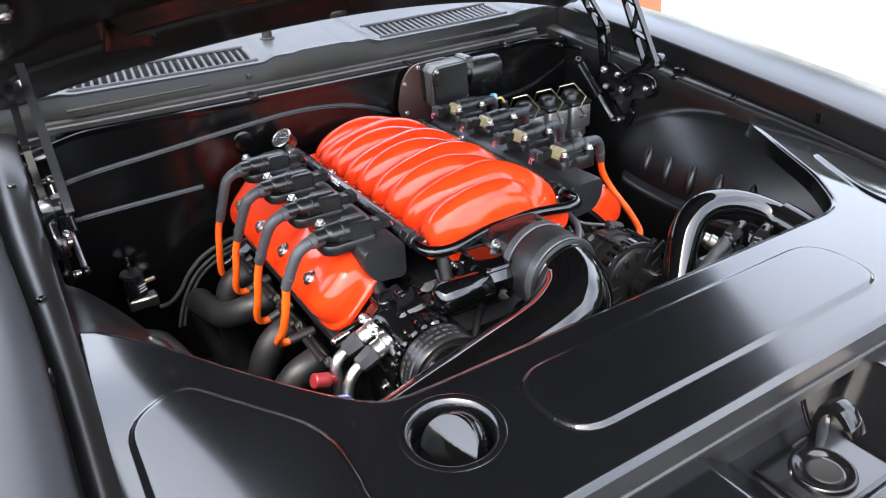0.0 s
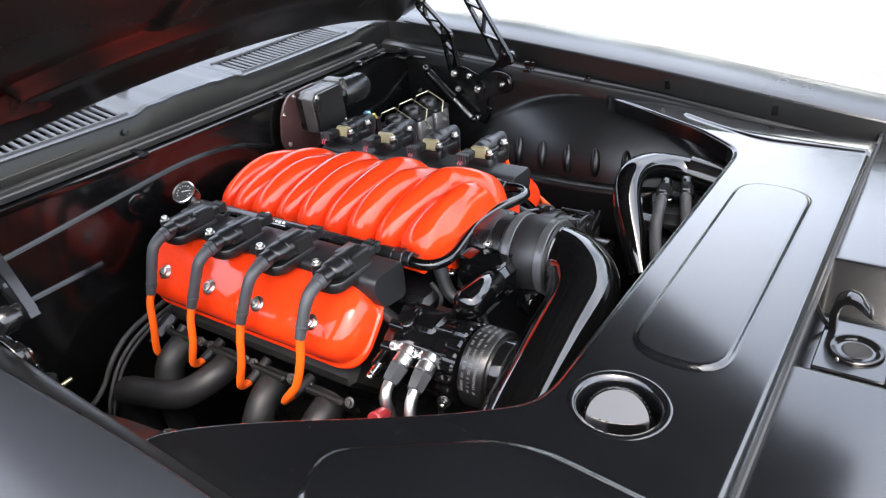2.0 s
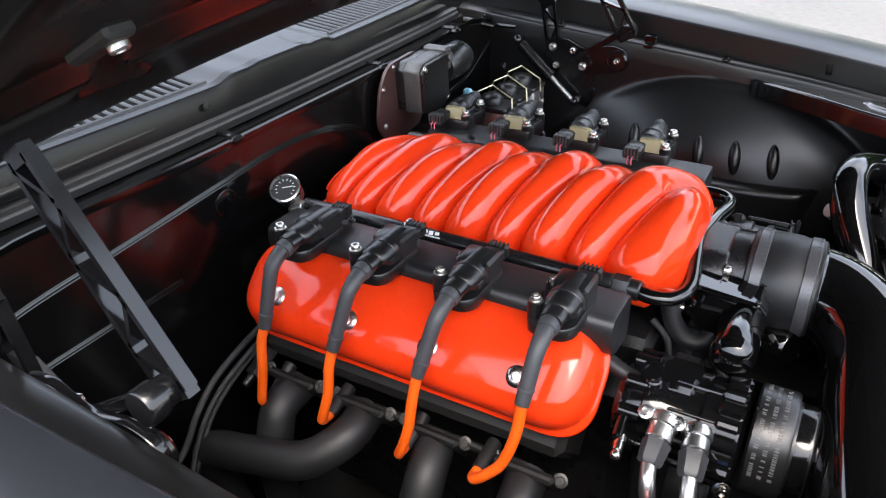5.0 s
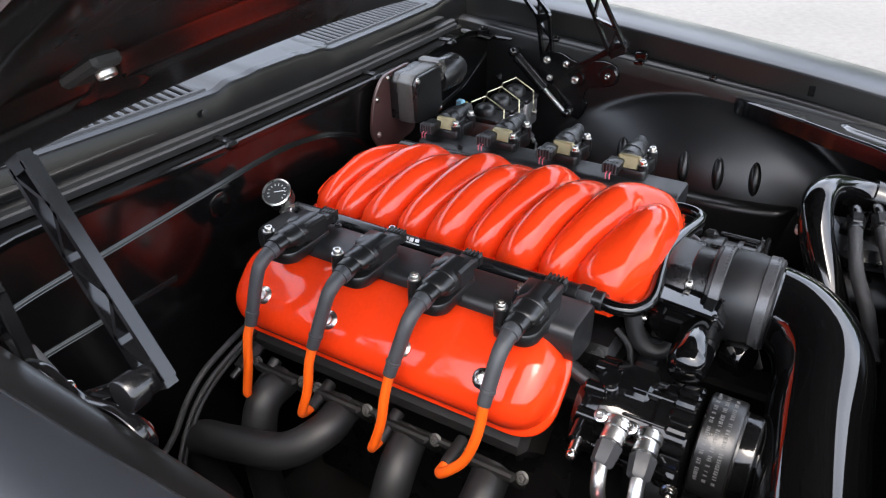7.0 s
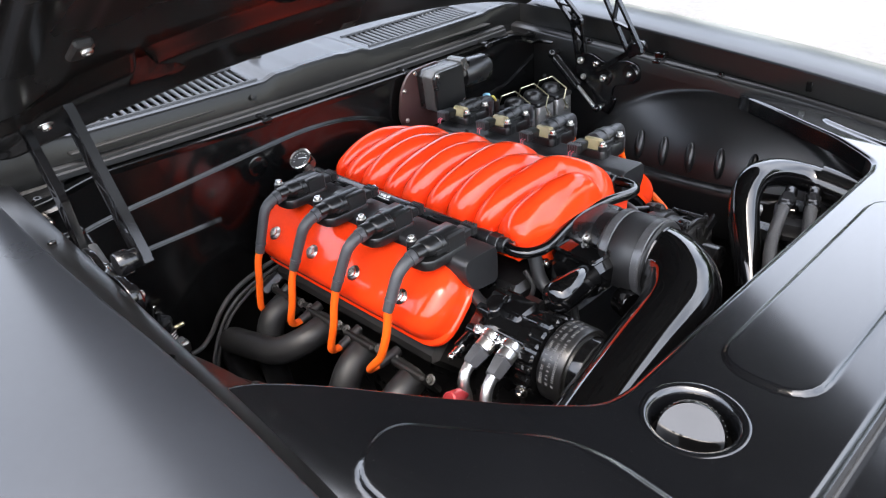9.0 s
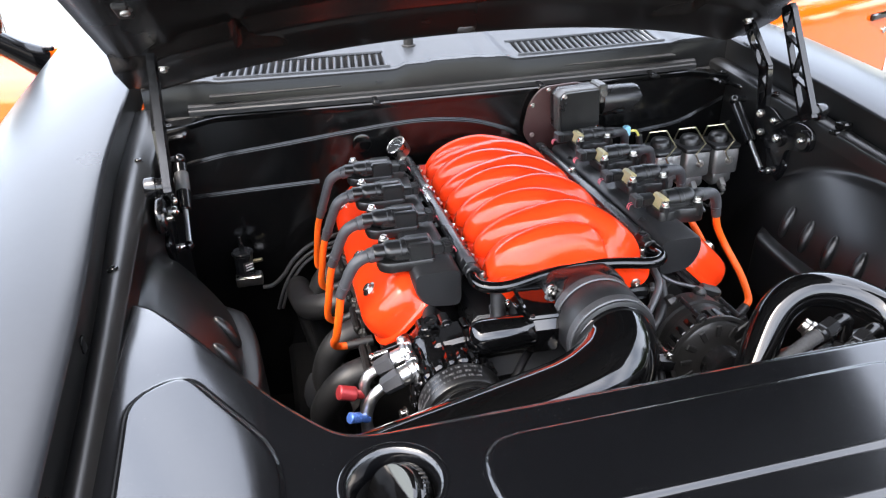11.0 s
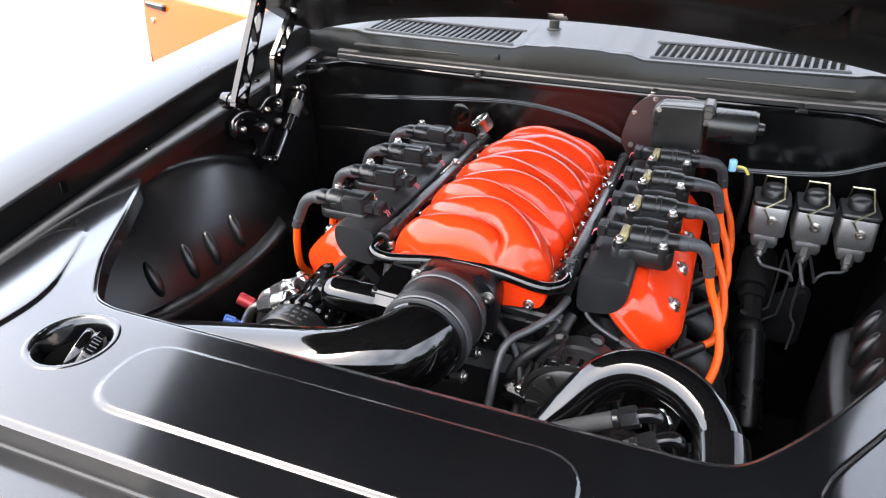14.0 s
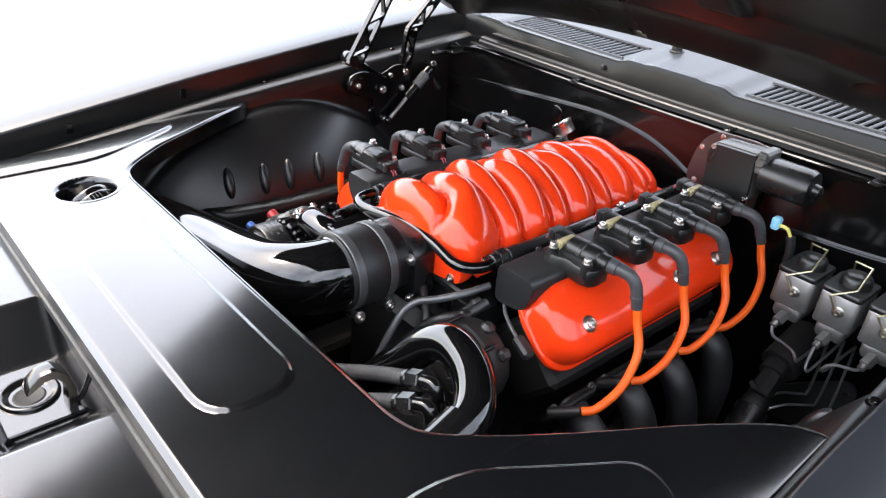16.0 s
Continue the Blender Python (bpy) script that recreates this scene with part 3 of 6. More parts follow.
g.grid(20, 14, lambda u, v: (-0.8 + 1.6 * u, 3.2 + 0.65 * v, 1.02 - 0.06 * v - 0.04 * (2 * u - 1) ** 2))
g.grid(20, 8, lambda u, v: (-0.8 + 1.6 * u, 3.85 + 0.05 * math.sin(math.pi * v), 0.96 - 0.66 * v - 0.04 * (2 * u - 1) ** 2 * (1 - v)))
part("trunk_lid", g, DOOR, car, "orange trunk lid and tail panel")
for s in (-1, 1):
    g = Geo()
    g.grid(40, 12, lambda u, v: (s * (0.8 + 0.14 * math.sin(math.pi * (0.15 + 0.7 * v))), 2.1 + 1.78 * u,
                                 max(0.27 + (0.98 - 0.27) * (1 - v), (0.33 + math.sqrt(max(0, 0.36 ** 2 - (0.82 - 1.78 * u) ** 2))) if abs(0.82 - 1.78 * u) < 0.36 else 0.0)))
    part("quarter_panel", g, DOOR, car, "orange rear quarter panel")
    part("sill", Geo().box((s * 0.84, 1.55, 0.3), (0.1, 1.15, 0.12), 0.02), DOOR, car, "orange door sill")
part("floor_pan", Geo().box((0, 2.2, 0.3), (1.6, 3.2, 0.04), 0.01), DARK, car)
part("belly_tray", Geo().box((0, -0.08, 0.3), (1.28, 1.34, 0.02), 0.005), DARK, car, "dark tray below the engine")
for s in (-1, 1):
    part("chassis_rail", Geo().box((s * 0.4, 0.0, 0.4), (0.09, 1.1, 0.11), 0.01), DARK, car)
part("rear_bulkhead", Geo().box((0, 0.56, 0.7), (1.26, 0.02, 0.62), 0.004), DARK, car)
part("dashboard", Geo().box((0, 1.05, 0.9), (1.3, 0.3, 0.3), 0.05), DARK, car)


def build_wheel(x, y):
    s = 1 if x > 0 else -1
    tyre = part("tyre", Geo().lathe([(0.2, -0.1), (0.29, -0.11), (0.325, -0.085), (0.33, 0), (0.325, 0.085), (0.29, 0.11), (0.2, 0.1)], (x, y, 0.33), (s, 0, 0), 48), TYRE, car, "black low profile tyre")
    part("rim", Geo().lathe([(0.21, -0.09), (0.215, 0.09), (0.2, 0.1), (0.18, 0.06), (0.06, 0.04), (0.04, 0.07), (0.0001, 0.07)], (x, y, 0.33), (s, 0, 0), 40), ANOD, tyre)


for x in (-0.8, 0.8):
    for y in (-0.08, 2.92):
        build_wheel(x, y)


def build_door(s):
    """An opened orange door, hinged behind the fender."""
    m = pose(s * 0.93, 1.06, 0, 0, 0, -s * 68)
    g = Geo(m)

    def skin(u, v):
        z = 0.28 + 0.785 * v
        bow = 0.035 * math.sin(math.pi * min(1, v * 0.95)) - 0.05 * step(0.86, 1.0, v)
        y = 1.14 * u - 0.16 * u * step(0.6, 0.0, v) * (u > 0.9)
        return (s * bow, y, z)
    g.grid(26, 24, skin)
    g.grid(4, 24, lambda u, v: (s * ((0.035 * math.sin(math.pi * min(1, v * 0.95)) - 0.05 * step(0.86, 1.0, v)) * (1 - u) - 0.1 * u), 1.14, 0.28 + 0.785 * v))
    g.grid(26, 4, lambda u, v: (s * (-0.05 * (1 - v) - 0.1 * v + 0.035 * 0.15), 1.14 * u, 1.065))
    door = part("door", g, DOOR, car, "opened door in glossy orange paint")
    part("door_card", Geo(m).box((-s * 0.09, 0.57, 0.66), (0.02, 1.1, 0.74), 0.01), DARK, door)
    part("belt_moulding", Geo(m).box((-s * 0.02, 0.57, 1.07), (0.012, 1.14, 0.012), 0.003), GLOSS, door, "thin black window moulding")
    gl = part("side_glass", Geo(m).box((-s * 0.05, 0.62, 1.21), (0.005, 0.95, 0.29), 0.001), GLASS, door)
    gl.visible_shadow = False
    part("lock", Geo(m).cyl((s * 0.028, 1.07, 0.84), (s * 0.037, 1.07, 0.84), 0.012), STEEL, door, "round door lock")
    part("door_handle", Geo(m).box((s * 0.03, 1.03, 0.9), (0.02, 0.15, 0.025), 0.006), GLOSS, door, "black door handle")
    mirror = part("mirror_head", Geo(m).ball((s * 0.13, 0.09, 1.155), 0.055, 28, 1.9, (1, 0.15, -0.12)), GLOSS, door, "black door mirror with a red lower edge")
    part("mirror_arm", Geo(m).tube([(s * -0.02, 0.05, 1.04), (s * 0.03, 0.065, 1.075), (s * 0.09, 0.08, 1.12)], [0.04, 0.03, 0.026], 12), GLOSS, mirror)


for s in (-1, 1):
    build_door(s)

# nose: header panel with the latch well, and the front closing panel
def ramp(a, b, x):
    """Straight ramp from 0 at a to 1 at b with softened corners."""
    return sum(min(1.0, max(0.0, (x + d - a) / (b - a))) for d in (-0.004, -0.002, 0, 0.002, 0.004)) / 5


def header(x, y):
    z = 0.909 - 0.015 * step(0.45, 0.66, abs(x))
    return z - 0.053 * min(ramp(-0.146, -0.083, x), ramp(0.120, 0.05, x), ramp(-0.73, -0.703, y))


def spread(breaks, n):
    """Even samples over a range, with close ones round the breaks."""
    lo, hi = breaks[0], breaks[-1]
    out = {round(lo + (hi - lo) * k / n, 5) for k in range(n + 1)}
    for b in breaks[1:-1]:
        out |= {round(b + 0.0025 * k, 5) for k in range(-4, 5)}
    return sorted(v for v in out if lo <= v <= hi)


HX = spread([-0.645, -0.146, -0.083, 0.05, 0.12, 0.645], 60)
HY = spread([-0.742, -0.73, -0.703, -0.606], 16)
g = Geo()
g.grid(len(HX) - 1, len(HY) - 1, lambda u, v: (HX[round(u * (len(HX) - 1))], HY[round(v * (len(HY) - 1))], header(HX[round(u * (len(HX) - 1))], HY[round(v * (len(HY) - 1))])))
hp = part("header_panel", g, SATIN, car, "glossy black header panel with a sunken latch well")
part("rear_wall", Geo().grid(60, 6, lambda u, v: (-0.645 + 1.29 * u, -0.606, 0.909 - 0.25 * v)), RUBBER, hp, "dull black rear wall of the well")
part("seam", Geo().box((0, -0.6115, 0.905), (1.27, 0.006, 0.016), 0.002), RUBBER, hp)
g = Geo()
nose = [(-0.739, 0.901), (-0.752, 0.905), (-0.78, 0.9), (-0.86, 0.875), (-0.95, 0.82), (-1.0, 0.74), (-1.01, 0.6), (-1.0, 0.4), (-0.97, 0.28)]
g.grid(50, 16, lambda u, v: (-0.66 + 1.32 * u, lerp_table([(k / 8, p[0]) for k, p in enumerate(nose)], v) + 0.1 * (2 * u - 1) ** 4 * step(0.0, 0.3, v), lerp_table([(k / 8, p[1]) for k, p in enumerate(nose)], v) - 0.015 * step(0.45, 0.66, abs(-0.66 + 1.32 * u))))
part("nose_panel", g, FENDER, car, "satin black nose panel")

# ---- radiator cover panel ----
cover = thing("radiator_cover", (0, -0.5, 0.95), "glossy black radiator cover panel with embossed pads over the radiator", "car panel")


SWEEP = [(0.0, -0.418), (0.34, -0.418), (0.375, -0.409), (0.405, -0.376), (0.44, -0.331), (0.462, -0.296), (0.52, -0.198), (0.56, -0.135), (0.585, -0.098), (0.605, -0.079), (0.62, -0.071), (0.64, -0.067)]
HALF = 0.632


def inner_y(x):
    """Rear edge of the cover: straight behind the radiator, sweeping back to the fenders."""
    a = abs(x - BX)
    return sum(lerp_table(SWEEP, a + d) for d in (-0.012, -0.006, 0, 0.006, 0.012)) / 5


PAD_C = [(-0.257, -0.563), (0.235, -0.563), (0.235, -0.459), (-0.257, -0.459)]
PADS = [rounded(PAD_C, 0.05, 6)]
for s in (-1, 1):
    PADS.append(rounded([(BX + s * 0.592, -0.66), (BX + s * 0.592, -0.282), (BX + s * 0.53, -0.265), (BX + s * 0.428, -0.43), (BX + s * 0.446, -0.66)], 0.05, 5))


def cover_z(x, y):
    z = 0.95 + 0.036 * (y + 0.5)
    if abs(x) < 0.3:
        d = poly_distance(PADS[0], x, y)
    else:
        d = poly_distance(PADS[1] if x < 0 else PADS[2], x, y)
    z += 0.0042 * step(0.0035, -0.0035, d)
    z -= 0.005 * step(0.009, 0.0, y + 0.613) ** 2 + 0.0035 * step(0.011, 0.0, inner_y(x) - y) ** 2
    a = abs(x - BX)
    w = max(0.0, a - 0.44)
    droop = 0.17 * step(-0.16, -0.5, y) * w * w / (w + 0.04) + 0.075 * w * w / (w + 0.015) + 0.7 * max(0.0, a - 0.515) ** 2
    return z - droop - 0.005 * step(HALF - 0.01, HALF, a)


CAP = (-0.343, -0.488, 0.046)


def cover_pt(u, v):
    x = BX - HALF + 2 * HALF * u
    y = -0.613 + (inner_y(x) + 0.613) * (v ** 0.9)
    d = math.hypot(x - CAP[0], y - CAP[1])
    if abs(d - CAP[2]) < 0.0019 and d > 0:
        x = CAP[0] + (x - CAP[0]) * CAP[2] / d
        y = CAP[1] + (y - CAP[1]) * CAP[2] / d
    return (x, y, cover_z(x, y))


NU, NV = 500, 130


def outside_cap(u, v):
    x = BX - HALF + 2 * HALF * (u + 0.5 / NU)
    y = -0.613 + (inner_y(x) + 0.613) * ((v + 0.5 / NV) ** 0.9)
    return math.hypot(x - CAP[0], y - CAP[1]) > CAP[2] - 0.001


g = Geo()
g.grid(NU, NV, cover_pt, keep=outside_cap)
g.grid(NU, 3, lambda u, v: (BX - HALF + 2 * HALF * u, inner_y(BX - HALF + 2 * HALF * u) + 0.002 * v, cover_z(BX - HALF + 2 * HALF * u, inner_y(BX - HALF + 2 * HALF * u)) - 0.028 * v))
part("panel", g, SATIN, cover, angle=60)
# front face of the cover, with its shade put in as dull black
part("edge_shade", Geo().grid(200, 3, lambda u, v: (BX - HALF + 2 * HALF * u, -0.6128 + 0.002 * v, cover_z(BX - HALF + 2 * HALF * u, -0.613) - 0.0005 - 0.03 * v)), RUBBER, cover, "front face of the cover, its shade put in as dull black")
zc = 0.95 + 0.036 * (CAP[1] + 0.5)
UP = (0, -0.036, 1)
rim = Geo().lathe([(CAP[2] + 0.0075, -0.0012), (CAP[2] + 0.005, 0.0006), (CAP[2] + 0.001, 0.001), (CAP[2] - 0.002, -0.0006), (CAP[2] - 0.0045, -0.0035), (CAP[2] - 0.0065, -0.0085), (CAP[2] - 0.0075, -0.016), (CAP[2] - 0.008, -0.026)], (CAP[0], CAP[1], zc), UP, 72, caps=False)
part("hole_rim", rim, SATIN, cover, "rolled rim of the filler hole")
# added dark cup that puts the shade inside the filler hole
part("hole_shade_cup", Geo().lathe([(CAP[2] - 0.0065, -0.02), (CAP[2] - 0.0065, -0.085), (0.0001, -0.088)], (CAP[0], CAP[1], zc), UP, 40, caps=False), DARK, cover, "added dark cup for the shade below the filler hole")
cap = thing("filler_cap", (CAP[0], CAP[1], 0.9), "round glossy black coolant filler cap leaning in the cover hole", "cap")
cn = Vector((-0.76, -0.3, 0.575)).normalized()
cc = Vector((CAP[0] + 0.001, CAP[1] + 0.002, zc - 0.024))
part("neck", Geo().cyl(cc - cn * 0.035, cc - cn * 0.012, 0.024), DARK, cap)
part("cap_body", Geo().lathe([(0.025, -0.022), (0.03, -0.02), (0.0335, -0.013), (0.0335, -0.004), (0.032, -0.001), (0.033, 0.002), (0.033, 0.007), (0.0315, 0.009), (0.0001, 0.0094)], cc, cn, 48), PIPE, cap, angle=40)
ca, cb, _ = axes_of(cn)
g = Geo()
for k in range(40):
    a = 2 * math.pi * k / 40
    p = cc + (ca * math.cos(a) + cb * math.sin(a)) * 0.0333
    g.cyl(p - cn * 0.013, p - cn * 0.004, 0.0013, seg=6)
part("grip_ribs", g, PIPE, cap)

shroud = thing("radiator_shroud", (0, -0.45, 0.6), "dark shroud panel behind the radiator below the cover", "radiator shroud")
g = Geo()
g.grid(40, 20, lambda u, v: (-0.6 + 1.2 * u, -0.452 - 0.01 * math.sin(v * 9), 0.32 + 0.48 * v))
g.grid(40, 2, lambda u, v: (-0.6 + 1.2 * u, -0.452 - 0.03 * v, 0.80))
part("panel", g, DARK, shroud)

# hood latch in the well
latch = thing("hood_latch", (CX, -0.66, 0.857), "black hood latch with a hook in the header panel well", "hood latch")
part("base_plate", Geo().box((-0.016, -0.667, 0.8585), (0.112, 0.082, 0.004), 0.0015), SATIN, latch, "flat black latch plate")
part("latch_ring", Geo().lathe([(0.0325, -0.001), (0.032, 0.003), (0.03, 0.0045), (0.028, 0.0045), (0.024, 0.001), (0.02, -0.0005), (0.017, -0.001)], (-0.02, -0.668, 0.8605), (0, 0, 1), 48, caps=False), GLOSS, latch, angle=70)
# a flat disc: the shade of the bolt hole is in its colour
part("latch_hole_shade", Geo().lathe([(0.0175, 0.0002), (0.0155, 0.0012), (0.014, 0.0005), (0.0001, 0.0004)], (-0.018, -0.669, 0.8605), (0, 0, 1), 28), DARK, latch, "flat dark disc for the shade in the latch bolt hole")
part("rivet", Geo().ball((-0.046, -0.652, 0.861), 0.003), STEEL, latch)
hook = rounded([(-0.632, 0.857), (-0.629, 0.885), (-0.634, 0.907), (-0.646, 0.918), (-0.661, 0.915), (-0.673, 0.904), (-0.678, 0.892), (-0.668, 0.898), (-0.657, 0.906), (-0.647, 0.907), (-0.641, 0.899), (-0.638, 0.885), (-0.641, 0.857)], 0.004, 3)
part("hook", Geo().prism(hook, 0.008, 0.03, lambda u, v, w: (w + 0.12 * (u + 0.65), u, v), 0.001), GLOSS, latch, "broad curved safety hook")
part("lever", Geo().tube([(0.022, -0.64, 0.862), (0.022, -0.627, 0.864), (0.022, -0.616, 0.88), (0.022, -0.6075, 0.9)], 0.0032, 10, 0.004), GLOSS, latch)


# ---- open hood ----
hood = thing("hood", (0, 0.5, 1.08), "open black hood seen from its glossy underside", "hood")
TILT = 0.53


def hood_z(x, y):
    return 1.152 + (0.40 - y) * TILT + 0.034 * (1 - min(1.0, (x / 0.62) ** 2)) + 0.014 * step(0.6, 0.668, abs(x))


def hood_rear(x):
    return 0.425 + 0.11 * min(1.0, abs(x) / 0.669) ** 2.2


def hood_pt(u, v, lift):
    x = -0.668 + 1.336 * u
    r = hood_rear(x)
    f = -0.70
    y = r + (f - r) * v
    return (x, y, hood_z(x, y) + lift)


def rim_distance(u, v):
    return min(min(u, 1 - u) * 1.336, min(v, 1 - v) * 1.25)


def hood_under(u, v):
    """Inner frame: raised beams along the rim and across, with sunken bays."""
    x, y, z = hood_pt(u, v, 0)
    ax = abs(x)
    side = step(0.66, 0.645, ax) * step(0.535, 0.565, ax)
    rear = step(0.0, 0.012, v) * step(0.12, 0.1, v)
    front = step(0.9, 0.92, v)
    mid = step(0.05, 0.03, abs(ax - 0.17 - 0.12 * v)) * step(0.1, 0.14, v)
    beam = max(0.35 * side, rear, front, 0.7 * mid)
    inside = step(0.0, 0.1, rim_distance(u, v))
    seam = 0.004 * step(0.003, 0.0, abs(ax - 0.61)) * step(0.06, 0.08, v)
    # a triangular pocket in each rear corner
    pocket = min(0.45 - ax, 0.394 - y, ((y - 0.33) / 0.062 - (0.45 - ax) / 0.09) * 0.05) if ax > 0.3 else -1
    return (x, y, z + 0.004 + 0.022 * inside - 0.024 * beam + seam + 0.03 * step(-0.002, 0.006, pocket))


def hood_skin(u, v):
    x, y, z = hood_pt(u, v, 0)
    return (x, y, z + 0.01 + 0.05 * step(0.0, 0.07, rim_distance(u, v)))


def not_hole(u, v):
    x, y, z = hood_pt(u + 0.5 / 220, v + 0.5 / 200, 0)
    return math.hypot((x + 0.027) / 1.5, y - 0.402) > 0.0125


def skin_open(u, v):
    return not (abs(-0.668 + 1.336 * (u + 0.5 / 200) + 0.027) < 0.024 and v < 0.04)


g = Geo()
g.grid(220, 200, hood_under, keep=not_hole)
part("inner_panel", g, HOODUNDER, hood, "semi gloss black stamped inner panel")
g = Geo()
g.grid(200, 100, hood_skin, keep=skin_open)
for v0 in (0, 1):
    g.grid(80, 2, lambda u, v: hood_pt(u, v0, 0.004 + 0.006 * v), keep=lambda u, v: v0 == 1 or abs(-0.668 + 1.336 * u + 0.035) > 0.02)
for u0 in (0, 1):
    g.grid(2, 40, lambda u, v: hood_pt(u0, v, 0.004 + 0.006 * u))
part("outer_skin", g, FENDER, hood)
part("stop_bumper", Geo().cyl((-0.09, 0.655, 1.088), (-0.09, 0.655, 1.116), 0.011).cyl((-0.09, 0.655, 1.086), (-0.09, 0.655, 1.098), 0.016), DARK, cowl, "black rubber hood stop")
for s in (-1, 1):
    for y, dz in ((0.395, 0.0), (0.132, 0.0)):
        z = hood_z(s * 0.58, y) - 0.012
        part("hinge_bolt", Geo().bolt((s * 0.582, y, z), (0, -0.45, -0.9), 0.007, 0.008), STEEL, hood, "zinc plated hood bolt")
    part("hinge_mount", Geo().box((s * 0.586, 0.14, hood_z(s * 0.58, 0.14) - 0.01), (0.022, 0.05, 0.01), 0.003, (-26.5, 0, 0)), DARK, hood)


# ---- hood hinges ----
def ladder(name, parent, a, b, w0, w1, depth, side, k):
    """A flat lightened arm from a to b with triangular openings."""
    a, b = Vector(a), Vector(b)
    d = (b - a)
    L = d.length
    d = d / L
    n = Vector((side, 0, 0))
    n = (n - d * n.dot(d)).normalized()
    w = d.cross(n)

    def bar(p, q, t):
        p, q = a + d * p[0] * L + w * p[1], a + d * q[0] * L + w * q[1]
        x = (q - p).normalized()
        y = n.cross(x)
        vs = []
        for e in (p, q):
            for i, j in ((-1, -1), (1, -1), (1, 1), (-1, 1)):
                vs.append(e + y * (i * t / 2) + n * (j * depth / 2))
        g = Geo()
        g.add(vs, [(0, 3, 2, 1), (4, 5, 6, 7), (0, 1, 5, 4), (1, 2, 6, 5), (2, 3, 7, 6), (3, 0, 4, 7)])
        return g
    arm = part(name, bar((-0.03, -w0 / 2), (1, -w1 / 2), 0.0062), HINGE, parent)
    part("side_rail", bar((-0.03, w0 / 2), (1, w1 / 2), 0.0062), HINGE, arm)
    for i in range(k):
        t0, t1 = i / k, (i + 0.86) / k
        e = 1 if i % 2 else -1
        p0, p1 = (w0 + (w1 - w0) * t0) / 2, (w0 + (w1 - w0) * t1) / 2
        part("brace", bar((t0, -e * p0), (t1, e * p1), 0.0045), HINGE, arm)
    part("end_web", bar((-0.035, -w0 / 2), (-0.035, w0 / 2), 0.012), HINGE, arm)
    part("end_web", bar((1, -w1 / 2), (1, w1 / 2), 0.014), HINGE, arm)


def build_hinge(s):
    hg = thing("hinge_assembly", (s * 0.605, 0.26, 0.9), "black billet hood hinge with lightened arms and gas strut", "hinge", "hood hinges")
    X = s * 0.612
    plate = rounded([(0.165, 0.93), (0.165, 0.968), (0.2, 0.98), (0.26, 0.965), (0.3, 0.985), (0.345, 0.975), (0.345, 0.92), (0.3, 0.905), (0.275, 0.845), (0.245, 0.85), (0.235, 0.915), (0.2, 0.92)], 0.016, 4)
    part("base_plate", Geo().prism(plate, 0.0, 0.01, lambda u, v, w: (X - s * w, u, v)), HINGE, hg)
    ladder("front_arm", hg, (s * 0.581, 0.168, 1.012), (s * 0.581, 0.272, 1.187), 0.034, 0.026, 0.012, s, 5)
    ladder("rear_arm", hg, (s * 0.608, 0.329, 0.962), (s * 0.608, 0.345, 1.052), 0.024, 0.026, 0.011, s, 2)
    ladder("rear_arm", hg, (s * 0.608, 0.345, 1.055), (s * 0.604, 0.415, 1.13), 0.026, 0.02, 0.011, s, 3)
    part("pivot_barrel", Geo().lathe([(0.012, 0.0), (0.0135, 0.002), (0.0135, 0.014), (0.0165, 0.015), (0.0165, 0.03), (0.015, 0.032), (0.0001, 0.032)], (s * 0.584, 0.168, 1.012), (s, 0, 0), 30), HINGE, hg, "black pivot barrel with a collar")
    part("link", Geo().box((s * 0.598, 0.222, 0.981), (0.007, 0.135, 0.013), 0.002, (-33, 0, 0)), HINGE, hg, "flat black link bar")
    part("boss", Geo().lathe([(0.021, 0.0), (0.021, 0.006), (0.018, 0.009), (0.0001, 0.009)], (s * 0.604, 0.186, 0.949), (-s, 0, 0), 28), HINGE, hg)
    part("boss", Geo().lathe([(0.019, 0.0), (0.017, 0.008), (0.0001, 0.009)], (s * 0.604, 0.257, 0.931), (-s, 0, 0), 28), HINGE, hg)
    for y, z, r, x in ((0.328, 0.963, 0.0085, 0.602), (0.283, 0.96, 0.0075, 0.602), (0.257, 0.931, 0.009, 0.595), (0.319, 0.925, 0.007, 0.602), (0.186, 0.949, 0.0065, 0.595)):
        part("bolt", Geo().lathe([(r, 0.0), (r, 0.003), (r * 0.8, 0.006), (r * 0.55, 0.0068), (r * 0.5, 0.004), (0.0001, 0.004)], (s * x, y, z), (-s, 0, 0), 20), STEEL, hg, "bright domed bolt")
    part("foot", Geo().box((s * 0.612, 0.255, 0.865), (0.012, 0.04, 0.05), 0.004, (20, 0, 0)), HINGE, hg)
    a, b = Vector((s * 0.588, 0.404, 0.973)), Vector((s * 0.583, 0.268, 0.857))
    d = (b - a).normalized()
    strut = part("gas_strut", Geo().cyl(a + d * 0.012, a + d * 0.108, 0.0125).ball(a, 0.011).cyl(a + Vector((s * 0.03, 0, 0)), a, 0.007), HINGE, hg, "black gas strut")
    part("rod", Geo().cyl(a + d * 0.1, b, 0.0048), ALLOY, strut, "bright steel rod")
    part("ball_end", Geo().ball(b, 0.009), HINGE, strut)
    part("ball_stud", Geo().ball(b + Vector((s * 0.014, 0, -0.001)), 0.0068).cyl(b, b + Vector((s * 0.03, 0, 0)), 0.005), STEEL, strut, "bright ball stud")
    if s < 0:
        part("sticker", Geo().cyl(a + d * 0.03, a + d * 0.07, 0.0129), GREYMARK, strut, "pale strut label")


for s in (-1, 1):
    build_hinge(s)

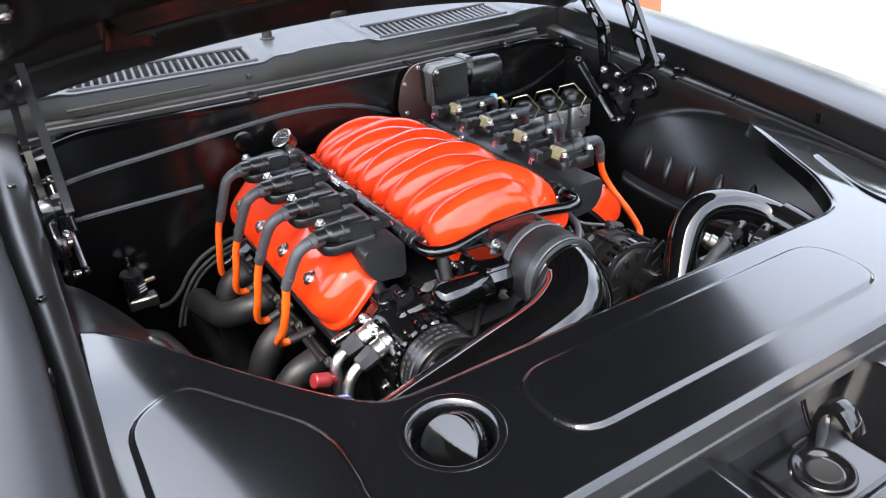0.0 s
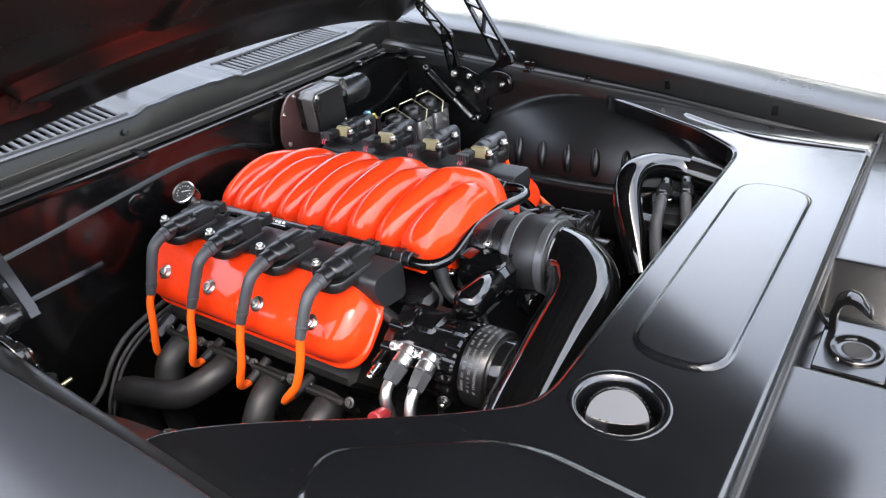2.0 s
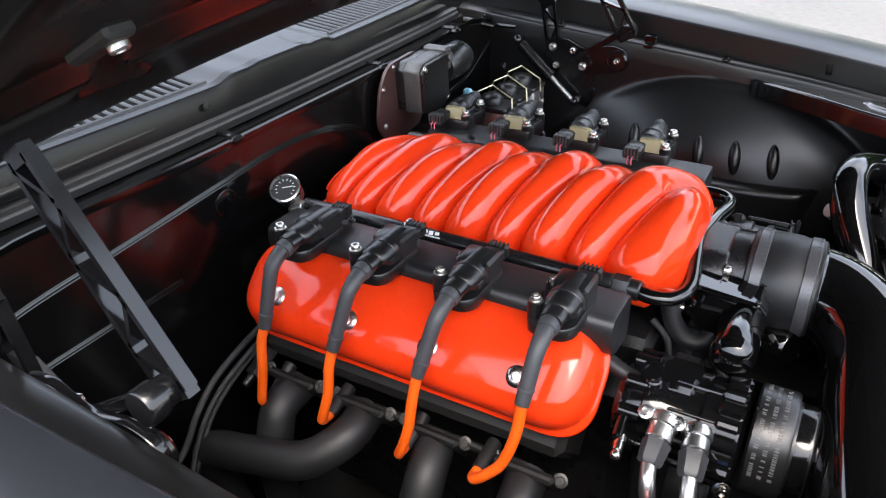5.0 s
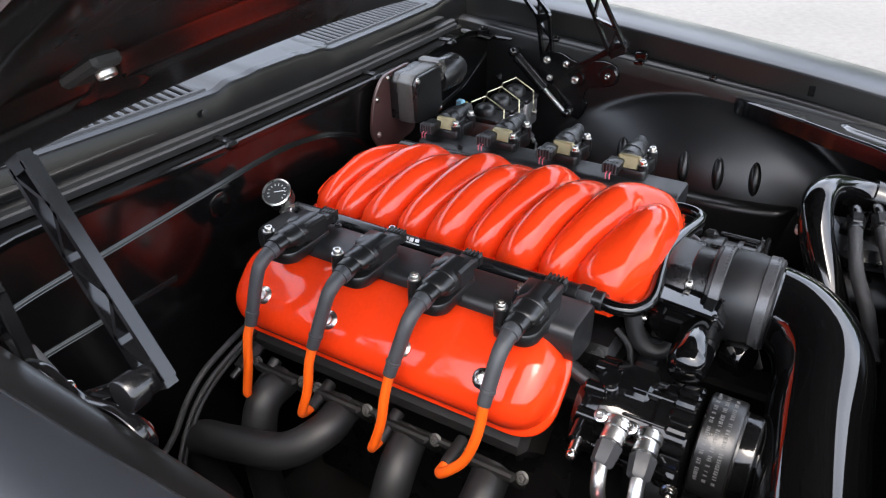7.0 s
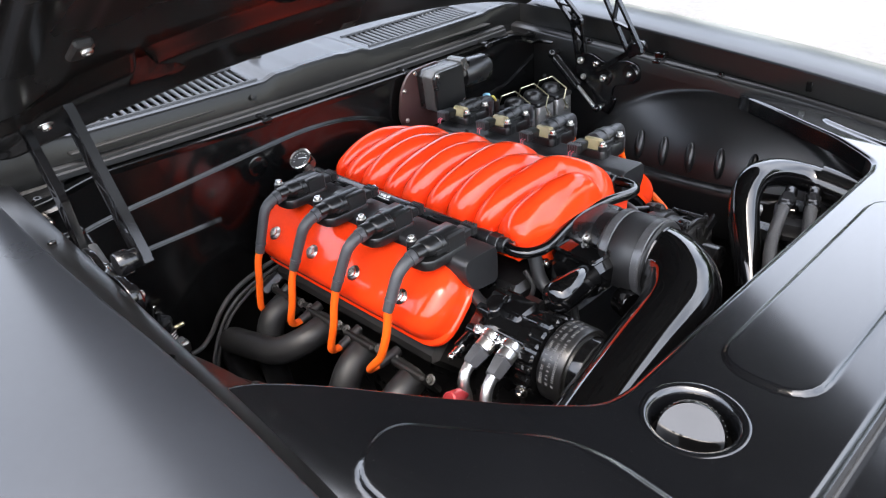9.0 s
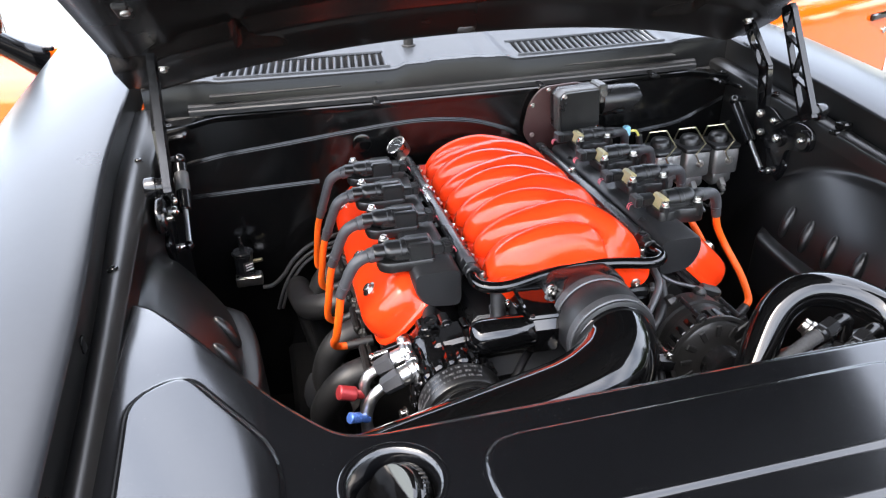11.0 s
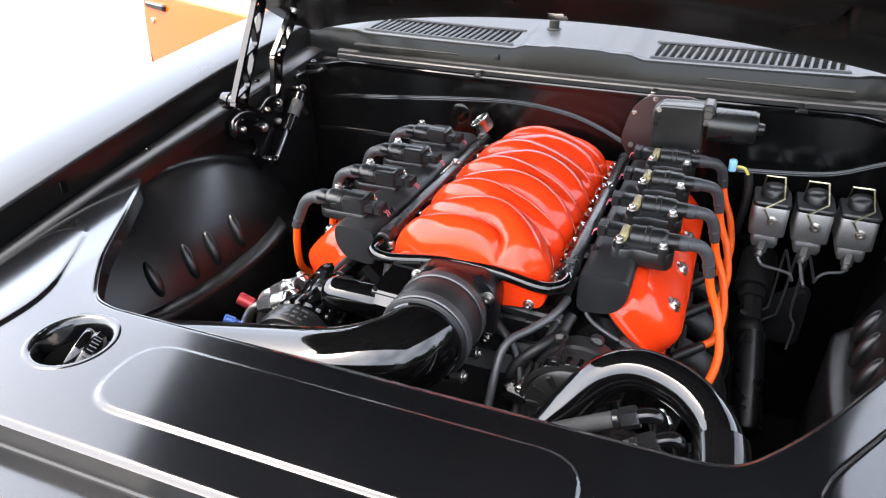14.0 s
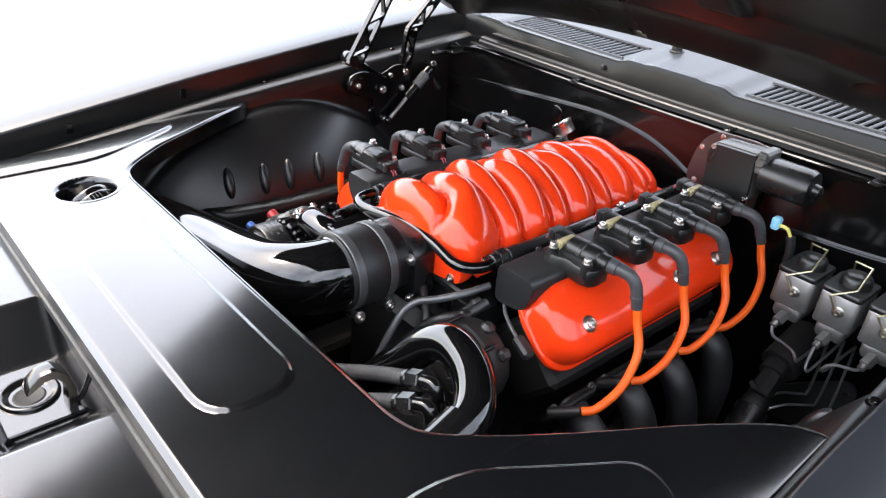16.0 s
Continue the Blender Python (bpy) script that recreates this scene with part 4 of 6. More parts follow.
# ---- engine ----
engine = thing("engine_block", (CX, 0.15, 0.5), "dark cast V8 engine block and heads between the inner fenders", "engine")
part("block", Geo().box((CX, 0.15, 0.6), (0.34, 0.52, 0.42), 0.03), CAST, engine)
for s, y0 in ((-1, 0.165), (1, 0.15)):
    part("head", Geo().box((CX + s * 0.205, y0, 0.775), (0.12, 0.44, 0.1), 0.01, (0, s * 45, 0)), DARK, engine, "black painted cylinder head")
part("valley_cover", Geo().box((CX, 0.14, 0.83), (0.3, 0.5, 0.05), 0.01), CAST, engine)
part("front_cover", Geo().box((CX, -0.115, 0.63), (0.3, 0.05, 0.32), 0.02).cyl((CX, -0.2, 0.52), (CX, -0.13, 0.52), 0.09), RUBBER, engine)


def build_valve_cover(s, y0, y1):
    """Valve cover lying on its bank at 45 degrees; local x runs outward and down, z outward and up."""
    mid = (y0 + y1) / 2
    vc = thing("valve_cover", (CX + s * 0.245, mid, 0.82), "glossy red-orange valve cover on the engine bank", "valve cover", "valve covers")
    m = Matrix.Translation((CX + s * 0.238, mid, 0.848)) @ Euler((0, radians(s * 45), 0)).to_matrix().to_4x4()
    L = (y1 - y0) / 2
    g = Geo(m)
    rings = [(0.067, L + 0.002, -0.005, 0.02), (0.067, L + 0.002, 0.001, 0.02), (0.0662, L + 0.0012, 0.0025, 0.02), (0.0635, L - 0.001, 0.0032, 0.021), (0.062, L - 0.0025, 0.005, 0.022), (0.0615, L - 0.003, 0.02, 0.024), (0.0585, L - 0.007, 0.031, 0.024),
             (0.054, L - 0.012, 0.039, 0.023), (0.047, L - 0.019, 0.0445, 0.02), (0.036, L - 0.03, 0.0475, 0.016), (0.014, L - 0.05, 0.049, 0.007)]
    vs, n = [], 0
    for hx, hy, z, r in rings:
        p = rounded([(-hx * s, -hy), (hx * s, -hy), (hx * s, hy), (-hx * s, hy)], r * 2.6, 10)
        n = len(p)
        vs += [(a, b, z) for a, b in p]
    fs = [tuple(range((len(rings) - 1) * n, len(rings) * n))]
    for k in range(len(rings) - 1):
        for i in range(n):
            j = (i + 1) % n
            fs.append((k * n + i, k * n + j, (k + 1) * n + j, (k + 1) * n + i))
    g.add(vs, fs)
    part("shell", g, ORANGE, vc, angle=50)
    part("gasket", Geo(m).prism(rounded([(-0.0625, -L + 0.003), (0.0625, -L + 0.003), (0.0625, L - 0.003), (-0.0625, L - 0.003)], 0.052, 8), -0.011, -0.003, lambda u, v, w: (u, v, w), 0.001), RUBBER, vc)
    first = -0.001 if s < 0 else -0.025
    for k in range(4):
        c = m @ Vector((s * 0.018, first + 0.1118 * k - mid, 0.0478))
        d = (m.to_3x3() @ Vector((0, 0, 1)))
        part("bolt", Geo().lathe([(0.0125, 0), (0.0125, 0.002), (0.010, 0.004), (0.008, 0.0045), (0.0075, 0.0075), (0.005, 0.008), (0.0045, 0.004), (0.0001, 0.004)], c, d, 20), STEEL, vc, "silver flanged bolt")


build_valve_cover(-1, -0.081, 0.404)
build_valve_cover(1, -0.091, 0.384)

# intake manifold
manifold = thing("intake_manifold", (CX, 0.13, 0.89), "glossy red-orange intake manifold with arched runners", "intake manifold")
Y0, Y1 = -0.127, 0.416


def lobe(p):
    f = p - math.floor(p)
    return 1 - (2 * f - 1) ** 2


def blend(c, left, top, right):
    """A value that turns from the left flank over the crest to the right flank."""
    return top + (left - top) * c ** 1.4 if c > 0 else top + (right - top) * (-c) ** 1.4


def runner(y, c):
    """Bulge of the runners: those of one bank stand tallest on the far side of the crest and lie between those of the other."""
    front = -0.03 - blend(c, 0.0, 0.042, 0.062)
    nose = front - 0.062 * step(-0.25, -1.0, c)
    floor = blend(c, 0.2, 0.47, 0.2)
    cross = 0.1 * c * (1 - c * c) * 2.6
    if y < nose:
        amp, f = blend(c, 0.95, 0.78, 0.6), min(1.0, max(0.0, 1 + (y - nose) / 0.087))
    else:
        cut = blend(c, 0.44, 0.53, 0.61)
        p = (y - front) / 0.112
        k = max(0, math.floor(p))
        f = p - k
        if f < cut:
            lo = (nose - front) / 0.112 if k == 0 else 0.0
            amp, f = blend(c, 0.9, 0.9, 0.93) - cross, (f - lo) / (cut - lo)
        else:
            amp, f = blend(c, 0.93, 0.88, 0.88) + cross, (f - cut) / (1 - cut)
    return floor + (amp - floor) * lobe(f) ** 0.68


def manifold_pt(u, v):
    y = Y0 + (Y1 - Y0) * u
    th = math.pi * v
    nose_t = min(1.0, u / 0.075)
    ends = (0.32 + 0.68 * math.sqrt(1 - (1 - nose_t) ** 2)) * (1 - step(0.86, 1.0, u) * 0.45) * (1 - 0.21 * step(0.05, 0.4, y))
    inset = 1 - 0.22 * (1 - step(0.0, 0.06, u)) - 0.24 * step(0.88, 1.0, u)
    c, sn = math.cos(th), math.sin(th)
    r = runner(y, c) * step(-0.02, 0.02, u) * step(1.0, 0.95, u)
    hx = (0.09 + 0.033 * r) * inset
    hz = (0.043 + 0.051 * r) * ends
    x = -hx * math.copysign(abs(c) ** 1.16, c)
    z = hz * sn ** 1.04
    return (CX + x, y, 0.908 + z)


g = Geo()
g.grid(360, 96, manifold_pt)
part("runner_casting", g, ORANGE, manifold, angle=75)
g = Geo()
g.box((CX, 0.152, 0.897), (0.252, 0.496, 0.026), 0.006)
flange = part("base_flange", g, ORANGE, manifold)
plate = rounded([(-0.1, 0.885), (-0.04, 0.872), (0.05, 0.872), (0.12, 0.88), (0.125, 0.912), (0.075, 0.93), (-0.075, 0.93), (-0.118, 0.912)], 0.02, 4)
part("front_plate", Geo().prism(plate, -0.125, -0.1, lambda u, v, w: (CX + u, w, v), 0.004), ORANGE, manifold)
part("gasket", Geo().box((CX + 0.03, -0.105, 0.868), (0.2, 0.03, 0.016), 0.004, (0, 4, 0)), COIL, manifold, "black manifold gasket")
for s in (-1, 1):
    for k in range(9):
        y = -0.085 + 0.056 * k
        part("bolt", Geo().bolt((CX + s * 0.1265, y, 0.909), (s * 0.2, 0, 1), 0.0055, 0.011), STEEL, manifold)
    part("bolt", Geo().bolt((CX + s * 0.1, -0.125, 0.885), (0, -1, 0), 0.005, 0.006), STEEL, manifold)

# fuel rails and crossover
rails = thing("fuel_rail", (CX, 0.1, 0.92), "gloss black fuel rails joined by a crossover tube", "fuel rail")
for s in (-1, 1):
    x = CX + s * 0.141
    part("rail", Geo().cyl((x, -0.06, 0.921), (x, 0.395, 0.921), 0.0105, seg=28), ANOD, rails)
    part("fitting", Geo().cyl((x, -0.075, 0.92), (x, -0.055, 0.92), 0.014, seg=6).cyl((x, -0.088, 0.92), (x, -0.073, 0.92), 0.012).cyl((x, -0.056, 0.92), (x, -0.03, 0.92), 0.0125), ANOD, rails)
    for k in range(4):
        y = -0.0 + 0.112 * k
        part("injector", Geo().cyl((CX + s * 0.149, y, 0.91), (CX + s * 0.135, y, 0.875), 0.009), COIL, rails)
    part("mount_bolt", Geo().bolt((x, 0.22, 0.932), (0, 0, 1), 0.005, 0.006), STEEL, rails)
tubep = [(CX - 0.142, -0.08, 0.92), (CX - 0.145, -0.105, 0.919), (CX - 0.135, -0.126, 0.919), (CX - 0.105, -0.135, 0.92), (CX - 0.05, -0.128, 0.925), (CX, -0.122, 0.928),
         (CX + 0.06, -0.128, 0.927), (CX + 0.115, -0.136, 0.923), (CX + 0.138, -0.126, 0.922), (CX + 0.146, -0.104, 0.921), (CX + 0.142, -0.08, 0.92)]
part("crossover_tube", Geo().tube(tubep, 0.0085, 14, 0.004), PIPE, rails)
mark = Geo()
for k in range(6):
    mark.box((CX - 0.1475 + 0.001 * (k % 2), 0.218 - 0.0085 * k, 0.9308), (0.0055 - 0.001 * (k % 2), 0.0055, 0.0012), 0.0002, (0, -38, 12))
part("rail_marking", mark.box((CX - 0.1505, 0.185, 0.9275), (0.0016, 0.03, 0.0012), 0.0002, (0, -60, 0)), WHITE, rails, "pale maker's mark")

gauge = thing("fuel_gauge", (-0.172, 0.41, 0.92), "small round fuel pressure gauge with black dial on the rail end", "gauge")
gd = Vector((-0.58, -0.2, 0.79)).normalized()
gc = Vector((-0.17, 0.411, 0.947))
part("case", Geo().lathe([(0.012, -0.02), (0.0195, -0.018), (0.0205, 0.002), (0.022, 0.004), (0.022, 0.008), (0.0195, 0.0095), (0.0185, 0.007)], gc, gd, 36, caps=False), STEEL, gauge, "chrome case")
part("dial", Geo().lathe([(0.0188, 0.0), (0.0188, 0.0065), (0.0001, 0.0065)], gc, gd, 32), DIAL, gauge)
gx, gy, gz = axes_of(gd)
g = Geo()
for k in range(11):
    a = radians(215 - 25 * k)
    p = gc + gd * 0.0068 + gx * (0.0145 * math.cos(a)) + gy * (0.0145 * math.sin(a))
    q = gc + gd * 0.0068 + gx * (0.0115 * math.cos(a)) + gy * (0.0115 * math.sin(a))
    g.tube([p, q], 0.0005, 4)
part("dial_marks", g, WHITE, gauge)
part("needle", Geo().tube([gc + gd * 0.0075 - gx * 0.004, gc + gd * 0.0075 + gx * 0.011 + gy * 0.004], 0.0006, 5), WHITE, gauge)
part("stem", Geo().cyl(gc - gd * 0.02, (-0.165, 0.405, 0.92), 0.006).cyl((-0.162, 0.39, 0.92), (-0.162, 0.415, 0.92), 0.011, seg=6), STEEL, gauge)


# coil brackets, coils and wires
def build_bracket(s, y0, y1):
    br = thing("coil_bracket", (CX + s * 0.19, (y0 + y1) / 2, 0.9), "long black coil cover bracket above the valve cover", "bracket", "coil brackets")
    poly = rounded([(0.157, 0.93), (0.227, 0.93), (0.229, 0.9), (0.212, 0.872), (0.158, 0.866)], 0.016, 5)
    part("cover_plate", Geo().prism(poly, y0, y1, lambda u, v, w: (CX + s * u, w, v), 0.004), BRACKET, br)
    for k in range(2):
        part("screw", Geo().bolt((CX + s * 0.165, y0 + 0.08 + 0.3 * k, 0.929), (0, 0, 1), 0.004, 0.004), CAST, br)
    return br


def build_coil(m, resin):
    """One ignition coil; local x points outward to its lead, z up."""
    c = thing("ignition_coil", m.translation, "black ignition coil with silver bolts on the bracket", "ignition coil", "ignition coils")
    posts = ((-0.026, -0.027), (0.034, -0.024))
    g = Geo(m)
    b0 = -0.016 if resin else -0.03
    g.lathe([(0.013, b0), (0.0178, b0 + 0.003), (0.0183, 0.03), (0.0165, 0.036), (0.0135, 0.038), (0.0132, 0.052), (0.012, 0.054)], (0, 0.001, 0.006), (1, 0, 0), 28)
    g.lathe([(0.0183, 0.0), (0.0196, 0.001), (0.0196, 0.008), (0.0183, 0.009)], (0.006, 0.001, 0.006), (1, 0, 0), 28, caps=False)
    g.box((0.0, 0.0, -0.002), (0.06, 0.04, 0.02), 0.006)
    if not resin:
        g.box((-0.014, 0.0, 0.003), (0.04, 0.042, 0.037), 0.004).box((0.012, 0.0, 0.002), (0.03, 0.034, 0.034), 0.005, (0, 8, 0))
    cap_z = 0.006 if resin else 0.014
    for x, y in posts:
        g.cyl((x, y, -0.022), (x, y, cap_z if x > 0 or resin else -0.004), 0.0085, b=0.0015)
        g.box((x * 0.8, y * 0.7, -0.005), (0.016, 0.018, 0.009), 0.002)
    part("coil_body", g, COIL, c)
    foot = rounded([(-0.037, -0.035), (-0.014, -0.035), (0.0, -0.027), (0.024, -0.032), (0.044, -0.03), (0.05, -0.014), (0.048, 0.012), (0.036, 0.022), (-0.036, 0.022)], 0.009, 4)
    part("skirt", Geo(m).prism(foot, -0.034, -0.004 if resin else -0.013, lambda u, v, w: (u, v, w), 0.002), COIL, c, "black coil skirt")
    g = Geo(m)
    low = 0.002 if resin else 0.0
    off = 0.014 if resin else 0.004
    g.box((-0.036, off, low), (0.028, 0.025, 0.02), 0.003)
    g.box((-0.055, off, low), (0.013, 0.027, 0.021), 0.003)
    plug = part("connector", g, COIL, c, "ribbed black wiring connector")
    for k in range(5):
        g = Geo(m).box((-0.055, off - 0.01 + 0.005 * k, low + 0.0105), (0.0125, 0.0022, 0.0025), 0.0006)
        g.box((-0.0617, off - 0.01 + 0.005 * k, low + 0.0012), (0.0016, 0.0022, 0.021), 0.0005)
        part("rib", g, RIBBED if resin else COIL, plug)
    g = Geo(m)
    for k in range(2):
        g.tube([(-0.06, off - 0.003 + 0.006 * k, low - 0.004), (-0.068, off - 0.003 + 0.006 * k, low - 0.006), (-0.07, off - 0.004 + 0.006 * k, low - 0.015)], 0.0008, 6)
    part("wire", g, PINK, plug, "thin pink wires")
    for x, y in posts:
        part("bolt", Geo(m).lathe([(0.0075, 0.0), (0.0075, 0.0012), (0.0056, 0.0014), (0.0056, 0.008), (0.005, 0.009), (0.003, 0.009), (0.0028, 0.005), (0.0001, 0.005)], (x, y, cap_z if x > 0 or resin else -0.004), (0, 0, 1), 18), STEEL, c, "silver socket bolt")
    if resin:
        part("resin_face", Geo(m).box((-0.0235, -0.005, 0.0055), (0.012, 0.036, 0.027), 0.003, (0, 16, 0)), TAN, c, "tan resin face")
    return c


build_bracket(-1, -0.083, 0.392)
build_bracket(1, -0.09, 0.372)
L_COILS = [-0.032 + 0.1145 * k for k in range(4)]
R_COILS = [0.006 + 0.1125 * k for k in range(4)]
for y in L_COILS:
    build_coil(pose(-0.236, y, 0.9455, 0, 0, 180) @ Matrix.Diagonal((1, 1, 0.72, 1)), False)
for y in R_COILS:
    build_coil(pose(0.212, y, 0.9475, 0, 0, 0) @ Matrix.Diagonal((1, 1, 0.82, 1)), True)


def build_wire(s, start, bend, joint, path, plug):
    w = thing("spark_plug_wire", start, "spark plug wire in an orange heat sleeve with grey rubber boots", "spark plug wire", "spark plug wires")
    p, b, j = Vector(start), Vector(bend), Vector(joint)
    d, e = (b - p).normalized(), (j - b).normalized()
    k0, k1 = min(0.016, (b - p).length * 0.45), min(0.018, (j - b).length * 0.4)
    boot = Geo().tube([p, b - d * k0, b - d * k0 * 0.3 + e * k1 * 0.3, b + e * k1, j - e * 0.012, j], [0.0104, 0.0096, 0.0092, 0.0088, 0.0082, 0.0078], 16, 0.003)
    boot.lathe([(0.0098, 0), (0.0116, 0.001), (0.0118, 0.012), (0.0112, 0.02), (0.0098, 0.021)], p - d * 0.002, d, 22)
    boot.lathe([(0.008, 0), (0.0092, 0.001), (0.0092, 0.004), (0.0082, 0.005)], j - e * 0.02, e, 20)
    part("coil_boot", boot, BOOT, w, "grey rubber elbow boot")
    part("sleeve", Geo().tube([j - (j - b).normalized() * 0.004, *path], 0.0061, 14, 0.004, ripple=0.03), SLEEVE, w, "orange woven heat sleeve")
    e = Vector(path[-1])
    part("plug_boot", Geo().tube([e, (e + Vector(plug)) / 2, plug], [0.0074, 0.0082, 0.009], 14, 0.005, ripple=0.05), RUBBER, w, "black plug boot")


L_PLUG = [0.025, 0.122, 0.234, 0.332]
L_DROP = [0.012, 0.002, 0.005, -0.006]
for k, y in enumerate(L_COILS):
    jy = (-0.028, 0.096, 0.211, 0.315)[k]
    jz = (0.88, 0.868, 0.862, 0.858)[k]
    py, dz = L_PLUG[k], L_DROP[k]
    build_wire(-1, (-0.28, y, 0.947), (-0.317, y + 0.0, 0.94), (-0.345, jy, jz),
               [(-0.35, jy + 0.004, 0.84), (-0.356, jy * 0.7 + py * 0.3, 0.8), (-0.36, jy * 0.4 + py * 0.6, 0.767 + dz), (-0.358, jy * 0.12 + py * 0.88, 0.75 + dz), (-0.35, py + 0.001, 0.742 + dz), (-0.338, py + 0.001, 0.741 + dz)], (-0.295, py, 0.757))
R_PLUG = [-0.076, 0.036, 0.16, 0.27]
for k, y in enumerate(R_COILS):
    jy = y + 0.016 + 0.004 * k
    py = R_PLUG[k]
    build_wire(1, (0.258, y + 0.002, 0.951), (0.303, y + 0.012, 0.947), (0.313, jy, 0.9),
               [(0.32, jy, 0.875), (0.336, jy - 0.01, 0.84), (0.345, (jy + py) / 2, 0.805), (0.338, py + 0.01, 0.782), (0.325, py - 0.004, 0.775)], (0.285, py - 0.02, 0.752))


# exhaust headers
def build_headers(s, ports):
    h = thing("exhaust_header", (CX + s * 0.33, 0.15, 0.6), "dark grey ceramic coated tubular exhaust header", "exhaust header", "exhaust headers")
    g = Geo()
    for y in ports:
        g.box((CX + s * 0.29, y, 0.735), (0.012, 0.075, 0.06), 0.004, (0, s * 35, 0))
    g.box((CX + s * 0.288, (ports[0] + ports[-1]) / 2, 0.742), (0.01, ports[-1] - ports[0], 0.03), 0.003, (0, s * 35, 0))
    part("port_flange", g, DARK, h)
    for y in ports:
        for dy in (-0.042, 0.042):
            part("bolt", Geo().bolt((CX + s * 0.296, y + dy, 0.752), (s, 0, 0.6), 0.0055, 0.006), GRIMY, h)
    a = CX + s * 0.29
    y = ports
    paths = [
        [(a, y[0], 0.735), (a + s * 0.05, y[0] - 0.005, 0.72), (a + s * 0.085, y[0] + 0.01, 0.66), (a + s * 0.08, y[0] + 0.05, 0.58), (a + s * 0.06, y[0] + 0.12, 0.48)],
        [(a, y[1], 0.735), (a + s * 0.05, y[1] - 0.01, 0.715), (a + s * 0.075, y[1] - 0.005, 0.65), (a + s * 0.06, y[1] + 0.02, 0.56), (a + s * 0.05, y[1] + 0.06, 0.46)],
        [(a, y[2], 0.735), (a + s * 0.045, y[2] + 0.0, 0.728), (a + s * 0.085, y[2] + 0.04, 0.705), (a + s * 0.1, y[2] + 0.12, 0.69), (a + s * 0.1, y[2] + 0.19, 0.665), (a + s * 0.09, y[2] + 0.21, 0.6), (a + s * 0.07, y[2] + 0.2, 0.5)],
        [(a, y[3], 0.735), (a + s * 0.045, y[3], 0.725), (a + s * 0.065, y[3] + 0.0, 0.66), (a + s * 0.055, y[3] + 0.01, 0.55), (a + s * 0.05, y[3], 0.46)]]
    if s > 0:
        paths[2] = [(q[0], q[1] + y[2] - y[1], q[2]) for q in paths[1]]
    for p in paths:
        part("tube", Geo().tube(p, 0.0245, 18, 0.012), CERAMIC, h)
    part("collector", Geo().tube([(a + s * 0.06, y[1] + 0.14, 0.5), (a + s * 0.05, y[1] + 0.3, 0.4)], [0.06, 0.045], 18), CERAMIC, h)


build_headers(-1, [-0.02, 0.1, 0.205, 0.315])
build_headers(1, [-0.045, 0.07, 0.18, 0.29])

# throttle body, coupler and intake elbow
tb = thing("throttle_body", (CX, -0.17, 0.9), "black throttle body with actuator motor bolted to the manifold", "throttle body")
TZ = 0.889
oct_ = rounded([(-0.062, -0.045), (-0.042, -0.062), (0.045, -0.062), (0.064, -0.045), (0.064, 0.026), (0.045, 0.044), (-0.042, 0.044), (-0.062, 0.026)], 0.01, 3)
part("body", Geo().prism(oct_, -0.162, -0.125, lambda u, v, w: (CX + u, w, TZ + v), 0.003).cyl((CX, -0.2, TZ), (CX, -0.16, TZ), 0.053), CAST, tb)
for x, z in ((-0.052, -0.048), (0.053, 0.017), (0.053, -0.048), (-0.05, 0.03)):
    part("bolt", Geo().bolt((CX + x, -0.162, TZ + z), (0, -1, 0), 0.006, 0.007), STEEL, tb)
case = part("gear_case", Geo().box((-0.088, -0.173, 0.881), (0.058, 0.088, 0.062), 0.013, (5, 3, 0)).box((-0.086, -0.172, 0.911), (0.05, 0.078, 0.008), 0.003, (5, 3, 0)), PIPE, tb, "gloss black gear case")
part("actuator", Geo().lathe([(0.022, 0.0), (0.0245, 0.004), (0.0245, 0.07), (0.023, 0.079), (0.018, 0.086), (0.009, 0.09), (0.0001, 0.091)], (-0.102, -0.196, 0.884), (-1, -0.03, 0.02), 32), PIPE, tb, "gloss black actuator motor")
for x, y in ((-0.106, -0.138), (-0.106, -0.208), (-0.066, -0.208)):
    part("case_screw", Geo().bolt((x, y, 0.913 + 0.05 * (y + 0.173)), (0, 0, 1), 0.0034, 0.003, False), CAST, case)
part("plug", Geo().box((-0.178, -0.155, 0.853), (0.02, 0.03, 0.025), 0.003).box((-0.192, -0.152, 0.853), (0.01, 0.034, 0.03), 0.002), COIL, tb, "black wiring plug")
g = Geo()
for k in range(3):
    g.tube([(-0.19, -0.148 - 0.005 * k, 0.858), (-0.204, -0.14 - 0.005 * k, 0.862), (-0.215, -0.13 - 0.003 * k, 0.858)], 0.0015, 6)
part("wire", g, YELLOW, tb)
part("hose_barb", Geo().tube([(-0.125, -0.115, 0.9), (-0.127, -0.125, 0.87), (-0.127, -0.14, 0.852), (-0.12, -0.16, 0.85), (-0.105, -0.17, 0.862)], 0.011, 12), RUBBER, tb, "curved rubber breather hose")

